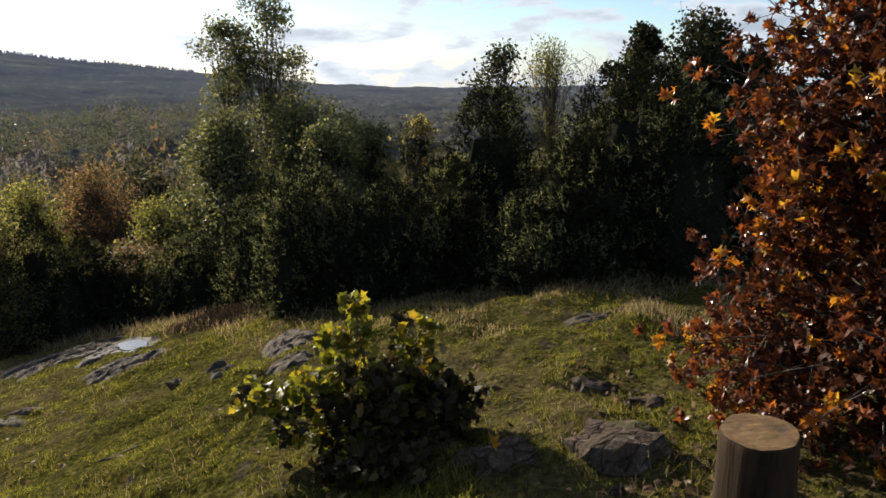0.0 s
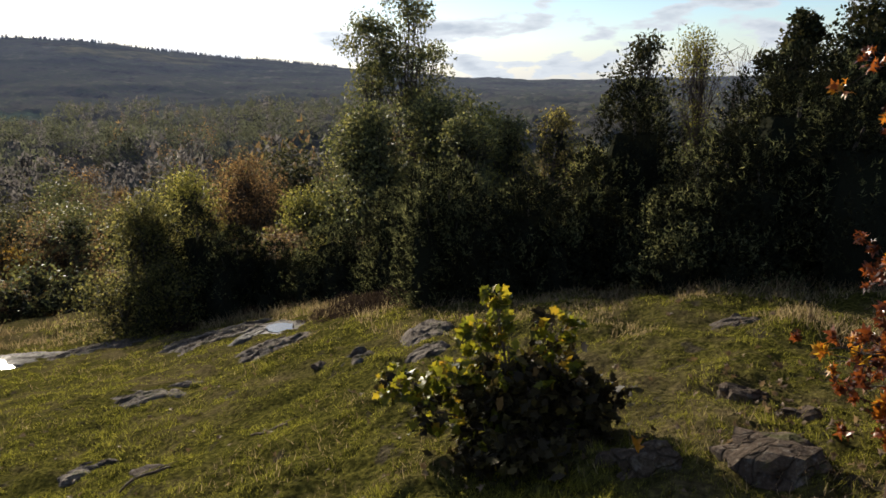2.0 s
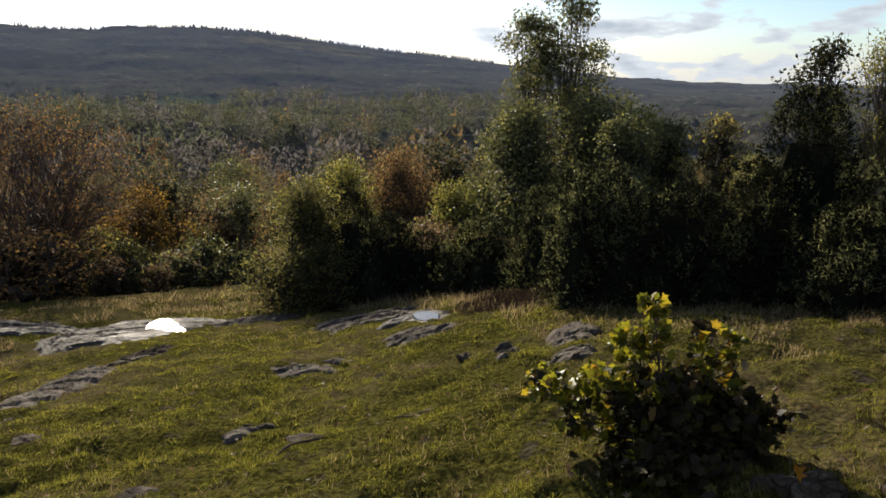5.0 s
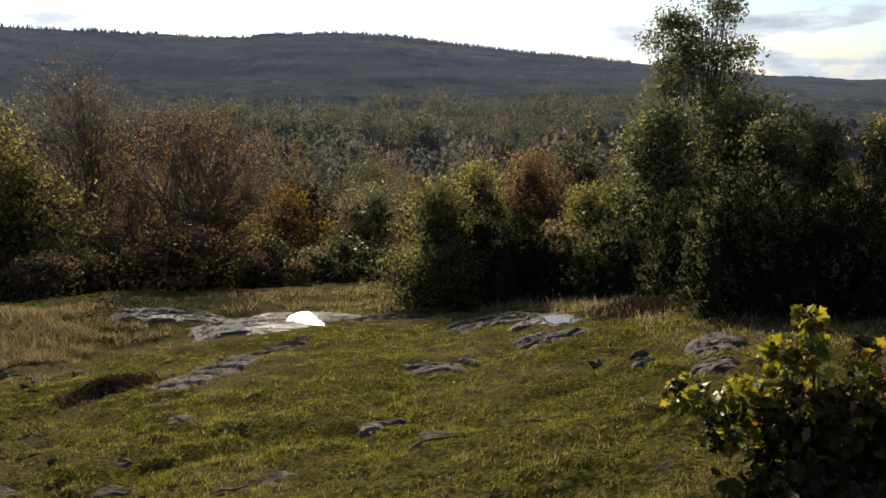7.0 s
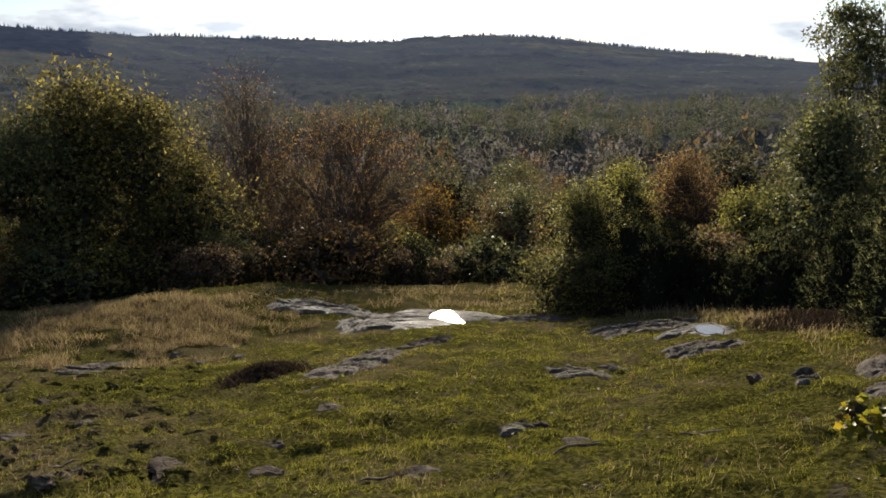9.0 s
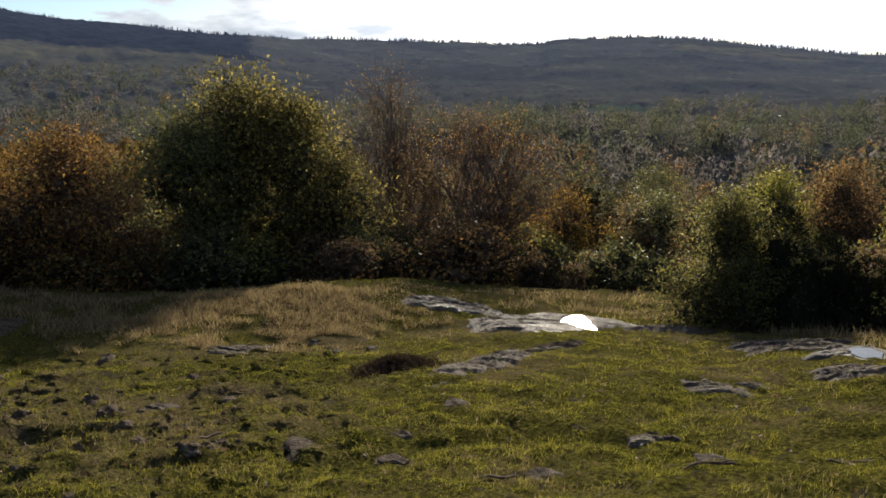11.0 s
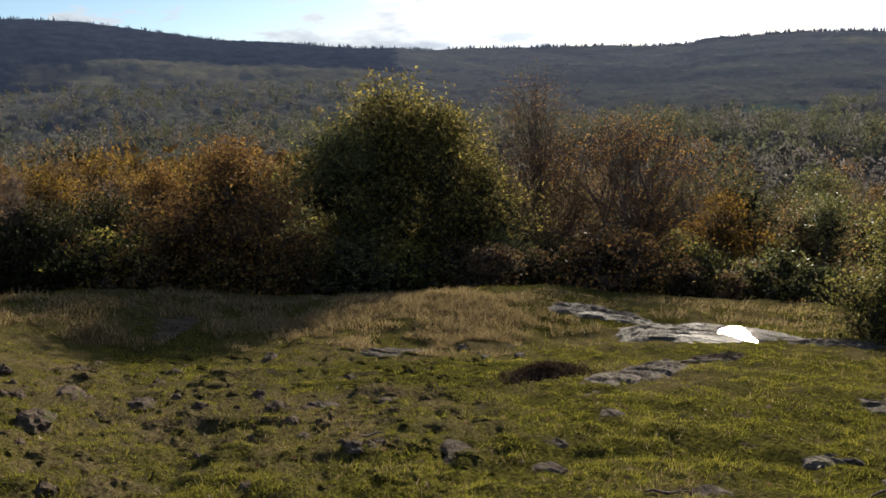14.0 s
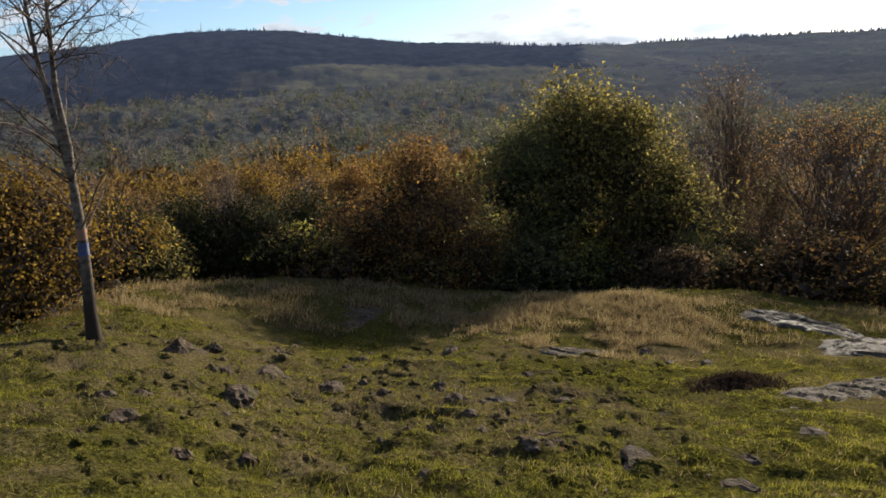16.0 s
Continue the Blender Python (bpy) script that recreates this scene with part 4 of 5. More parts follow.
tree("blackthorn", "dark dense thicket under bare-stemmed trees", "bush", 50.6, 24.6, 1.67, 5.49, "dark_green", 7000, 0.075, seed=50, base=0.0, stems=5, clusters=60, shape="bush")
tree("blackthorn", "dark dense thicket under bare-stemmed trees", "bush", 56.0, 25.2, 1.86, 5.38, "dark_green", 7000, 0.075, seed=51, base=0.0, stems=5, clusters=60, shape="bush")
tree("blackthorn", "dark dense thicket under bare-stemmed trees", "bush", 60.8, 24.7, 1.76, 4.59, "dark_green", 7000, 0.075, seed=52, base=0.0, stems=5, clusters=60, shape="bush")
tree("blackthorn", "dark low thicket behind the bedrock", "bush", 45.0, 25.6, 1.61, 3.81, "dark_green", 6000, 0.075, seed=53, base=0.0, stems=5, clusters=60, shape="bush")

def rosette(geo, at, out, n, size, outline, bend=0.25):
    """A few leaves that spread from a twig's tip, drooping."""
    d = unit(out + rng.normal(0, 0.75, (n, 3)) + np.array([0, 0, -0.15]))
    leaves(geo, at + d * size * 0.5, size, outline, 0.6, d * 2.0, bend)


def red_oak():
    """The red oak bush beside the viewer: ragged, one branch reaching out high and one low."""
    global rng
    keep, rng = rng, np.random.default_rng(41)
    top = new("red_oak")
    x, y = polar(-32.0, 4.35)
    top.location = (x, y, height(x, y) - 0.04)
    tagged(top, "young red oak with rust-red and orange leaves to the ground", "oak")
    wood, limbs, crown, flame, inner = Geo(), Geo(), Geo(), Geo(), Geo()
    trunk_pts = np.array([(0, 0, -0.05), (0.03, 0.02, 0.6), (-0.02, 0.05, 1.3), (0.05, 0.0, 2.0), (0.02, 0.03, 2.75)])
    tube(wood, trunk_pts, np.array([0.075, 0.06, 0.05, 0.034, 0.01]), 9)
    for c in range(420):
        z = rng.uniform(0.08, 2.65)
        a = rng.uniform(0, 6.283)
        reach = np.interp(z, [0, 0.3, 0.48, 0.62, 0.8, 1.0, 1.4, 1.55, 1.75, 1.95, 2.2, 2.65], [0.9, 1.15, 1.30, 1.14, 0.97, 0.87, 0.86, 0.98, 1.16, 0.94, 0.66, 0.35])
        q = rng.uniform(0.12, 1.0) ** 0.5 * reach * (0.95 + 0.2 * float(vnoise(a * 2.1, z * 4, 3)))
        cen = np.array([q * math.cos(a), q * math.sin(a), z])
        k = min(max(z * 0.8 / 2.75, 0.05), 0.95) * 4
        st = trunk_pts[int(k)] + (trunk_pts[int(k) + 1] - trunk_pts[int(k)]) * (k % 1)
        v = np.linspace(0, 1, 7)[:, None]
        mid = (st + cen) / 2 + rng.normal(0, 0.07, 3) + np.array([0, 0, 0.08])
        path = (1 - v) ** 2 * st + 2 * v * (1 - v) * mid + v * v * cen
        tube(limbs, path, 0.008 * (1 - 0.8 * v[:, 0]) + 0.001, 5)
        # more bright leaves at the rim, backlight put into their colour
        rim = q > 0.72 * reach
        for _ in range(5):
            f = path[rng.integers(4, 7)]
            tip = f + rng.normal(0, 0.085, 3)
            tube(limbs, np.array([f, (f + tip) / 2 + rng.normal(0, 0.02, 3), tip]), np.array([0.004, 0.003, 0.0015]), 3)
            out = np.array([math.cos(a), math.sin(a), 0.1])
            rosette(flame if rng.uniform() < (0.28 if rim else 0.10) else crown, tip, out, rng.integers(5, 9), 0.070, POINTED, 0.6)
        if z < 0.9:
            rosette(crown, cen + rng.normal(0, 0.12, 3), np.array([math.cos(a), math.sin(a), 0.0]), 7, 0.065, POINTED, 0.6)
        # darker copy of the leaves fills the inside, standing in for shade
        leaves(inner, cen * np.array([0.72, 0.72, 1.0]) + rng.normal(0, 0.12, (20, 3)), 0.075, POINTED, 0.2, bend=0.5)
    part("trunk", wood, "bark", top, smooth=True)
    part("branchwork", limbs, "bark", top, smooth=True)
    part("inner_shade_leaves", inner, "red_shade", top, "inner maroon leaves darkened as if in shade")
    part("crown", crown, "red_oak", top)
    part("bright_leaves", flame, "flame", top, "orange and yellow leaves, denser at the rim as if backlit")
    rng = keep


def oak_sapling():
    """The waist-high oak in the grass: two leafy leaders, a low side branch, a lower body of leaves coloured dark as
    shade.
    """
    global rng
    keep, rng = rng, np.random.default_rng(42)
    top = new("oak_sapling")
    x, y = polar(5.6, 4.05)
    top.location = (x, y, height(x, y) - 0.03)
    tagged(top, "bushy oak sapling with yellow-green lobed leaves in the grass", "oak")
    crown, shady, core = Geo(), Geo(), Geo()
    # last number: share of leaves painted sunlit, the rest painted shaded
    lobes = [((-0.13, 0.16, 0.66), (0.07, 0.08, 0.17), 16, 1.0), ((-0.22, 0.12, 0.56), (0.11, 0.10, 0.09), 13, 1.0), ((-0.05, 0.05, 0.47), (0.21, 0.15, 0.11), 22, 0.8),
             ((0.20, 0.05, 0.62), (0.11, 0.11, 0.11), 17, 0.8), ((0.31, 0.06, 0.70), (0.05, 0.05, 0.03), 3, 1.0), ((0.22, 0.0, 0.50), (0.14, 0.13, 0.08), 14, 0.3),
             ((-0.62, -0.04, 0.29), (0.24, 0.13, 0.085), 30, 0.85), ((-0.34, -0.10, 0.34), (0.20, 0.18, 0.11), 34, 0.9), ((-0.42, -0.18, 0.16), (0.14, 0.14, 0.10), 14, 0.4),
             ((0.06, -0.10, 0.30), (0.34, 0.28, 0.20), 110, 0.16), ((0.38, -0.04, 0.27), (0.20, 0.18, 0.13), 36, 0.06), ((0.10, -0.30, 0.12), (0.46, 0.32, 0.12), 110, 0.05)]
    for c, r, n, bright in lobes:
        c, r = np.array(c), np.array(r)
        stem = Geo()
        v = np.linspace(0, 1, 8)[:, None]
        path = 2 * v * (1 - v) * (np.array([c[0] * 0.4, c[1] * 0.4, c[2] * 0.6]) + rng.normal(0, 0.02, 3)) + v * v * (c + np.array([0, 0, 0.6 * r[2]]))
        tube(stem, path, 0.011 * (1 - 0.8 * v[:, 0]) + 0.0015, 6)
        for _ in range(n):
            d = unit(rng.normal(0, 1, 3))
            tip = c + d * r * rng.uniform(0.25, 1.0) ** 0.5
            if tip[2] < 0.03:
                continue
            f = path[rng.integers(4, 8)]
            tube(stem, np.array([f, (f + tip) / 2 + rng.normal(0, 0.015, 3), tip]), np.array([0.0035, 0.0028, 0.0015]), 3)
            rosette(crown if rng.uniform() < bright else shady, tip, d * np.array([1, 1, 0.4]) + np.array([0, 0, 0.35]), rng.integers(4, 7), 0.082, LOBED)
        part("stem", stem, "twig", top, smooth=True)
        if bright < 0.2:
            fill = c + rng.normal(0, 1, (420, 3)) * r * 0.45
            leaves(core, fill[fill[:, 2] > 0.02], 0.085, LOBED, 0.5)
    part("inner_shade_leaves", core, "shaded_oak", top, "inner leaves darkened as if in shade")
    part("lower_leaves", shady, "shaded_oak", top, "lower leaves darkened as if in shade")
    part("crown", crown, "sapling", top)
    rng = keep


def birch_by_the_path():
    """The bare leaning birch with painted trail marks."""
    global rng
    keep, rng = rng, np.random.default_rng(43)
    top = new("birch")
    x, y = polar(103.5, 10.8)
    top.location = (x, y, height(x, y) - 0.05)
    tagged(top, "leaning bare birch with dark foot and painted trail marks", "birch")
    side = np.array([math.cos(radians(103.5)), math.sin(radians(103.5)), 0]) * -1.0
    wood, limbs, fine = Geo(), Geo(), Geo()
    hs = np.array([-0.05, 0.12, 0.5, 1.0, 1.6, 2.2, 2.9, 3.6, 4.4, 5.2])
    off = np.array([0.0, -0.005, 0.02, 0.10, 0.14, 0.08, -0.22, -0.50, -0.62, -0.52])
    pts = np.stack([-0.3 * off * side[0], -0.3 * off * side[1], hs], -1)
    rad = np.array([0.135, 0.095, 0.076, 0.066, 0.058, 0.050, 0.036, 0.027, 0.017, 0.006])
    tube(wood, pts, rad, 12)

    def at_height(z):
        return np.array([np.interp(z, hs, pts[:, 0]), np.interp(z, hs, pts[:, 1]), z])
    fork = np.array([at_height(2.1), at_height(2.5) + side * -0.06, at_height(3.2) + side * -0.10, at_height(4.2) + side * -0.22, at_height(5.2) + side * -0.45])
    tube(wood, fork, np.array([0.05, 0.042, 0.034, 0.022, 0.008]), 8)
    for c in range(60):
        z = rng.uniform(1.3, 4.9)
        a = rng.uniform(0, 6.283)
        ln = rng.uniform(0.6, 2.1) * (1.15 - 0.13 * z)
        st = at_height(z) if rng.uniform() < 0.65 or z < 2.6 else np.array([np.interp(z, fork[:, 2], fork[:, k]) for k in range(3)])
        d = np.array([math.cos(a), math.sin(a), rng.uniform(0.1, 1.0)])
        v = np.linspace(0, 1, 6)[:, None]
        path = st + v * d * ln + np.array([0, 0, 0.18 * ln]) * v * (1 - v) * 2 + np.cumsum(rng.normal(0, 0.02, (6, 3)), 0)
        tube(limbs, path, 0.014 * (1 - 0.85 * v[:, 0]) * min(ln, 1.0), 5)
        for _ in range(9):
            f = path[rng.integers(2, 6)]
            t2 = f + (d * 0.5 + rng.normal(0, 0.6, 3)) * 0.32 * ln
            m2 = (f + t2) / 2 + rng.normal(0, 0.03, 3)
            tube(fine, np.array([f, m2, t2]), np.array([0.0045, 0.0035, 0.002]), 3)
            for _ in range(3):
                t3 = m2 + rng.normal(0, 0.14, 3) + np.array([0, 0, 0.02])
                tube(fine, np.array([m2, (m2 + t3) / 2 + rng.normal(0, 0.012, 3), t3]), np.array([0.0028, 0.0022, 0.0015]), 3)
    trunk = part("trunk", wood, "old_birch", top, smooth=True)
    part("branchwork", limbs, "twig", top, smooth=True)
    part("twigwork", fine, "twig", top)
    for nm, z0, z1, mat in (("trail_mark", 1.16, 1.32, "blue_paint"), ("trail_mark", 1.36, 1.50, "orange_paint")):
        g = Geo()
        zz = np.linspace(z0, z1, 5)
        tube(g, np.array([at_height(z) for z in zz]), np.interp(zz, hs, rad) + 0.004, 12)
        part(nm, g, mat, trunk, "blue painted band" if mat == "blue_paint" else "faded orange painted band", smooth=True)
    rng = keep


def stump():
    top = new("tree_stump")
    x, y = polar(-24.0, 2.9)
    top.location = (x, y, height(x, y) - 0.08)
    tagged(top, "sawn-off upright tree stump with weathered brown top, bare wood sides", "stump")
    na = 40
    a = np.arange(na) * 2 * np.pi / na
    zs = np.array([-0.06, 0.0, 0.06, 0.16, 0.32, 0.485, 0.507, 0.515])
    flare = np.array([1.35, 1.22, 1.10, 1.04, 1.01, 1.0, 0.985, 0.955])
    A, Zz = np.meshgrid(a, zs)
    rough = 1 + 0.045 * vnoise(np.cos(A) * 2.6, np.sin(A) * 2.6 + Zz * 0.8, 8) + 0.018 * vnoise(A * 7, Zz * 3, 9)
    Rr = 0.146 * flare[:, None] * rough
    tilt = 0.05 * np.cos(A - 0.8) * Rr / 0.146 * (Zz > 0.4)
    g = Geo()
    v = np.stack([Rr * np.cos(A), Rr * np.sin(A), Zz + tilt * 0.2], -1)
    g.add(v, grid_faces(len(zs), na, True)[:, ::-1])
    part("sides", g, "stump", top, smooth=True)
    g = Geo()
    mid_z = float(v[-1][:, 2].mean())
    rings = [(v[-1] - (0, 0, mid_z)) * k + np.array([0, 0, mid_z + 0.003 * math.sin(k * 9)]) for k in (1.0, 0.8, 0.6, 0.4, 0.2, 0.0)]
    g.add(np.concatenate(rings), grid_faces(6, na, True)[:, ::-1])
    part("cut_face", g, "cut", top, "sawn brown face with cracks and rings", smooth=True)


red_oak()
oak_sapling()
birch_by_the_path()
stump()


# ---- woods below the brow ----
def valley_woods():
    """Scattered trees down the slope: a few kinds, each copied many times."""
    kinds = [tree("birch", "leafless grey-brown birch in the wood below the hill", "birch", 0, 0, 8.5, 3.6, "brown", 700, 0.12, seed=60, base=0.4, clusters=26, limb_sides=3, twigs=3, bark="birch", group="birches below the hill", place=False, sides=3, outline=TRIPLE, spread=0.34, dense=0.0),
             tree("birch", "orange-leaved birch in the wood below the hill", "birch", 0, 0, 8.0, 3.6, "orange", 1500, 0.125, seed=61, base=0.4, clusters=24, limb_sides=3, twigs=1, bark="birch", group="birches below the hill", place=False, dense=0.4, sides=3, outline=TRIPLE, spread=0.32),
             tree("birch", "rusty thin-leaved birch in the wood below the hill", "birch", 0, 0, 8.0, 3.8, "russet", 1300, 0.12, seed=62, base=0.4, clusters=24, limb_sides=3, twigs=2, bark="birch", group="birches below the hill", place=False, dense=0.4, sides=3, outline=TRIPLE, spread=0.34),
             tree("oak", "dull green oak in the wood below the hill", "oak", 0, 0, 7.5, 5.0, "green", 3200, 0.16, seed=63, base=0.12, clusters=24, limb_sides=3, twigs=0, group="oaks below the hill", place=False, sides=3, outline=TRIPLE, spread=0.3),
             tree("birch", "yellow-green birch in the wood below the hill", "birch", 0, 0, 8.0, 3.8, "bushy", 1300, 0.135, seed=64, base=0.15, clusters=24, limb_sides=3, twigs=1, bark="birch", group="birches below the hill", place=False, sides=3, outline=TRIPLE, spread=0.32)]
    pick = random.Random(5)
    spots = [[] for _ in kinds]
    for i in range(178):
        az = pick.uniform(76, 113) if i < 70 else pick.uniform(-38, 126)
        r = 26 * ((70 if i < 70 else 120) / 26) ** pick.uniform(0, 1)
        k = pick.choices(range(5), (4, 4, 4, 0.5, 1.5) if az > 75 else (0.8, 0.4, 0.8, 3, 3))[0]
        x, y = polar(az, r)
        z = height(x, y)
        cap = 1.6 - r * math.tan(radians(pick.uniform(3.0, 4.6) if i < 70 else pick.uniform(3.0, 7.5) if az > 22 else pick.uniform(2.2, 5.0))) - z
        size = min(max(cap / 8.2, 0.35), 1.25) * pick.uniform(0.85, 1.1)
        spots[k].append(pose(x, y, z - 0.1, pick.uniform(-3, 3), pick.uniform(-3, 3), pick.uniform(0, 360)) @ Matrix.Diagonal((size * pick.uniform(1.0, 1.3), size * 1.15, size, 1)))
    for kind, places in zip(kinds, spots):
        for m in places[1:]:
            copy_thing(kind, m)
        kind.matrix_basis = places[0]


def undergrowth():
    """Dense low thicket under the trees along the brow."""
    pick = random.Random(8)
    kinds = [tree("blackthorn", "dense low blackthorn thicket in shade along the brow", "bush", 0, 0, 1.5, 2.4, m, 1500, 0.095, seed=70 + i, outline=TRIPLE, base=0.0, stems=3, clusters=26, limb_sides=3, spread=0.26, shape="dome",
                  twigs=1, trunk=0.05, place=False, sides=3, group="thicket along the brow") for i, m in enumerate(("green", "brown", "russet", "bushy"))]
    spots = [[] for _ in kinds]
    for i in range(58):
        az = 13 + 98 * (i + pick.uniform(-0.5, 0.5)) / 58
        r = float(np.interp(az, AZ, BROW)) + (pick.uniform(4.0, 8.0) if 28 < az < 80 else pick.uniform(1.5, 5.0)) + (2.5 if az > 95 else 0)
        x, y = polar(az, r)
        size = pick.uniform(0.45, 1.2) * (1.25 if 28 < az < 80 else 1.0)
        spots[pick.choices(range(4), (4, 4, 2, 2))[0]].append(pose(x, y, height(x, y) - 0.1, 0, 0, pick.uniform(0, 360)) @ Matrix.Diagonal((size * 1.2, size * 1.2, size, 1)))
    for kind, places in zip(kinds, spots):
        for m in places[1:]:
            copy_thing(kind, m)
        kind.matrix_basis = places[0]


def scrub():
    """Tall scrub that fills the slope below the bedrock, its tops in the sun."""
    pick = random.Random(18)
    kinds = [tree("scrub_tree", label, "bush", 0, 0, 4.2, 4.4, m, 2700, 0.13, seed=80 + i, outline=TRIPLE, base=0.0, stems=3, clusters=60, limb_sides=3, spread=0.24, shape="dome", twigs=1, trunk=0.1,
                  place=False, sides=3, group="scrub on the slope") for i, (m, label) in enumerate((("scrub_olive", "dull olive shrubby tree in dense scrub on the slope"), ("scrub_brown", "dull brown shrubby tree in dense scrub on the slope"),
                                                                                                    ("dark_green", "dark green shrubby tree in dense scrub on the slope")))]
    spots = [[] for _ in kinds]
    for i in range(90):
        az = pick.uniform(11, 62)
        near = 25 if az < 30 else 35
        r = near * (85 / near) ** pick.uniform(0, 1)
        x, y = polar(az, r)
        z = height(x, y)
        tall = 1.6 - r * math.tan(radians(pick.uniform(4.4, 7.5) if az < 30 else pick.uniform(6.0, 9.5))) - z
        size = min(max(tall / 4.0, 0.3), 1.7)
        wide = size * pick.uniform(0.95, 1.35)
        spots[pick.choices(range(3), (4, 4, 1))[0]].append(pose(x, y, z - 0.1, 0, 0, pick.uniform(0, 360)) @ Matrix.Diagonal((wide, wide, size, 1)))
    for kind, places in zip(kinds, spots):
        for m in places[1:]:
            copy_thing(kind, m)
        kind.matrix_basis = places[0]


undergrowth()
scrub()
valley_woods()


# ---- rocks ----
OUTCROPS = []   # x, y, length, width, turn of every rock that stays free of grass
SHORE = {}      # the water level of each hollow in the bedrock


def outcrop(name, label, x, y, length, width, h, turn=0.0, mat="slab", seed=0, level=None, basin=None, group=""):
    """Bedrock that shows through the turf: a low, cracked, irregular slab following the slope."""
    OUTCROPS.append((x, y, length, width, radians(turn)))
    nr, na = (56, 130) if length > 1.6 else (40, 90)
    u, a = np.meshgrid(np.linspace(0, 1.12, nr), np.arange(na) * 2 * np.pi / na, indexing="ij")
    edge = 1 + 0.26 * vnoise(np.cos(a) * 1.6 + seed, np.sin(a) * 1.6, seed) + 0.20 * vnoise(np.cos(a) * 4.5, np.sin(a) * 4.5 + seed, seed + 2)
    lx, ly = u * edge * np.cos(a) * length / 2, u * edge * np.sin(a) * width / 2
    c, s = math.cos(radians(turn)), math.sin(radians(turn))
    X, Y = x + c * lx - s * ly, y + s * lx + c * ly
    prof = 1.15 - 1.75 * u ** 2.2
    base = land(X, Y, False)
    if level is not None:
        base = base * (1 - level) + level * float(land(np.array([x]), np.array([y]), False)[0])
    along, across = X * 0.74 + Y * 0.67, -X * 0.67 + Y * 0.74
    warp = 0.5 * vnoise(along * 0.7, across * 1.1, seed + 3) + 0.16 * vnoise(along * 2.9, across * 3.7, seed + 5)
    saw = (across * 1.9 + warp * 1.6) % 1.0
    saw2 = (across * 5.3 + along * 0.8 + warp * 4.0) % 1.0
    block = (along * 0.9 + 0.7 * vnoise(along * 0.8, across * 2.3, seed + 9)) % 1.0
    saw3 = (across * 12.0 + along * 1.5 + warp * 7.0) % 1.0
    ledge = 0.055 * (0.5 - saw) + 0.034 * (0.5 - saw2) + 0.016 * (0.5 - saw3) - 0.05 * np.clip(1 - np.minimum(block, 1 - block) * 16, 0, 1)
    rag = 0.6 * vnoise(along * 0.9, across * 2.1, seed + 6) + 0.3 * vnoise(along * 3.1, across * 5.0, seed + 7)
    step = np.floor(3 * (0.5 + 0.5 * vnoise(along * 0.8 + seed, across * 2.2, seed + 4))) / 3
    h = 0.66 * h
    Z = base + 0.02 + (0.6 if level else 0.42) * h * np.minimum(prof * (0.75 + 0.25 * step), 0.6 + 0.25 * step) + 0.03 * rag + ledge * min(1.0, 0.35 + h) + 0.012 * vnoise(X * 17, Y * 17, seed + 8) + 0.06 * vnoise((0.83 * X - 0.56 * Y) / 1.4, (0.56 * X + 0.83 * Y) / 1.4, 1) - 0.02 - 0.3 * (level or 0) * np.clip(u, 0, 1.2) ** 4 * h - 0.05 * u ** 6
    if basin:
        bx, by, br, depth = basin
        d2 = (X - bx) ** 2 + (Y - by) ** 2
        calm = np.exp(-d2 / (br * br * 1.3))
        floor_z = float(np.median(Z[d2 < (br * 0.8) ** 2]))
        Z = Z * (1 - 0.75 * calm) + (floor_z - depth * 0.5) * 0.75 * calm
        SHORE[(bx, by)] = float(np.quantile(Z[d2 < (br * 0.9) ** 2], 0.5)) + 0.006
    g = Geo()
    g.add(np.stack([X - x, Y - y, Z - height(x, y)], -1), grid_faces(nr, na, True))
    ob = part(name, g, mat, smooth=True)
    ob.location = (x, y, height(x, y))
    return tagged(ob, label, "rock", group)


def stone(x, y, w, h, seed=0, label="rough grey granite stone half sunk in the turf", d=None, peak=0.0, mat="rock", fine=3):
    bm = bmesh.new()
    bmesh.ops.create_icosphere(bm, subdivisions=fine, radius=1.0)
    d = d or w * random.Random(seed).uniform(0.6, 0.95)
    turn = random.Random(seed + 9).uniform(-0.6, 0.6)
    for v in bm.verts:
        p = v.co.copy()
        q = noise.noise(p * 1.3 + Vector((seed * 3.1, 0, 0))) * 0.45 + noise.noise(p * 3.1 + Vector((0, seed * 1.7, 0))) * 0.22 + noise.noise(p * 8.0 + Vector((0, 0, seed))) * 0.07
        facet = round((q + p.z * 0.4) * 4) / 4 * 0.35
        p *= 1 + q + facet * 0.25
        k = 1 - 0.55 * peak * max(p.z, 0)
        lx, ly = p.x * w / 2 * k + peak * p.z * 0.12 * w, p.y * d / 2 * k
        v.co = (lx * math.cos(turn) - ly * math.sin(turn), lx * math.sin(turn) + ly * math.cos(turn), p.z * h * (0.85 if p.z > 0 else 0.35))
    me = bpy.data.meshes.new("stone")
    bm.to_mesh(me)
    bm.free()
    ob = part("stone", me, mat)
    ob.location = (x, y, height(x, y) - 0.18 * h - 0.01)
    return tagged(ob, label, "stone", "stones in the turf")


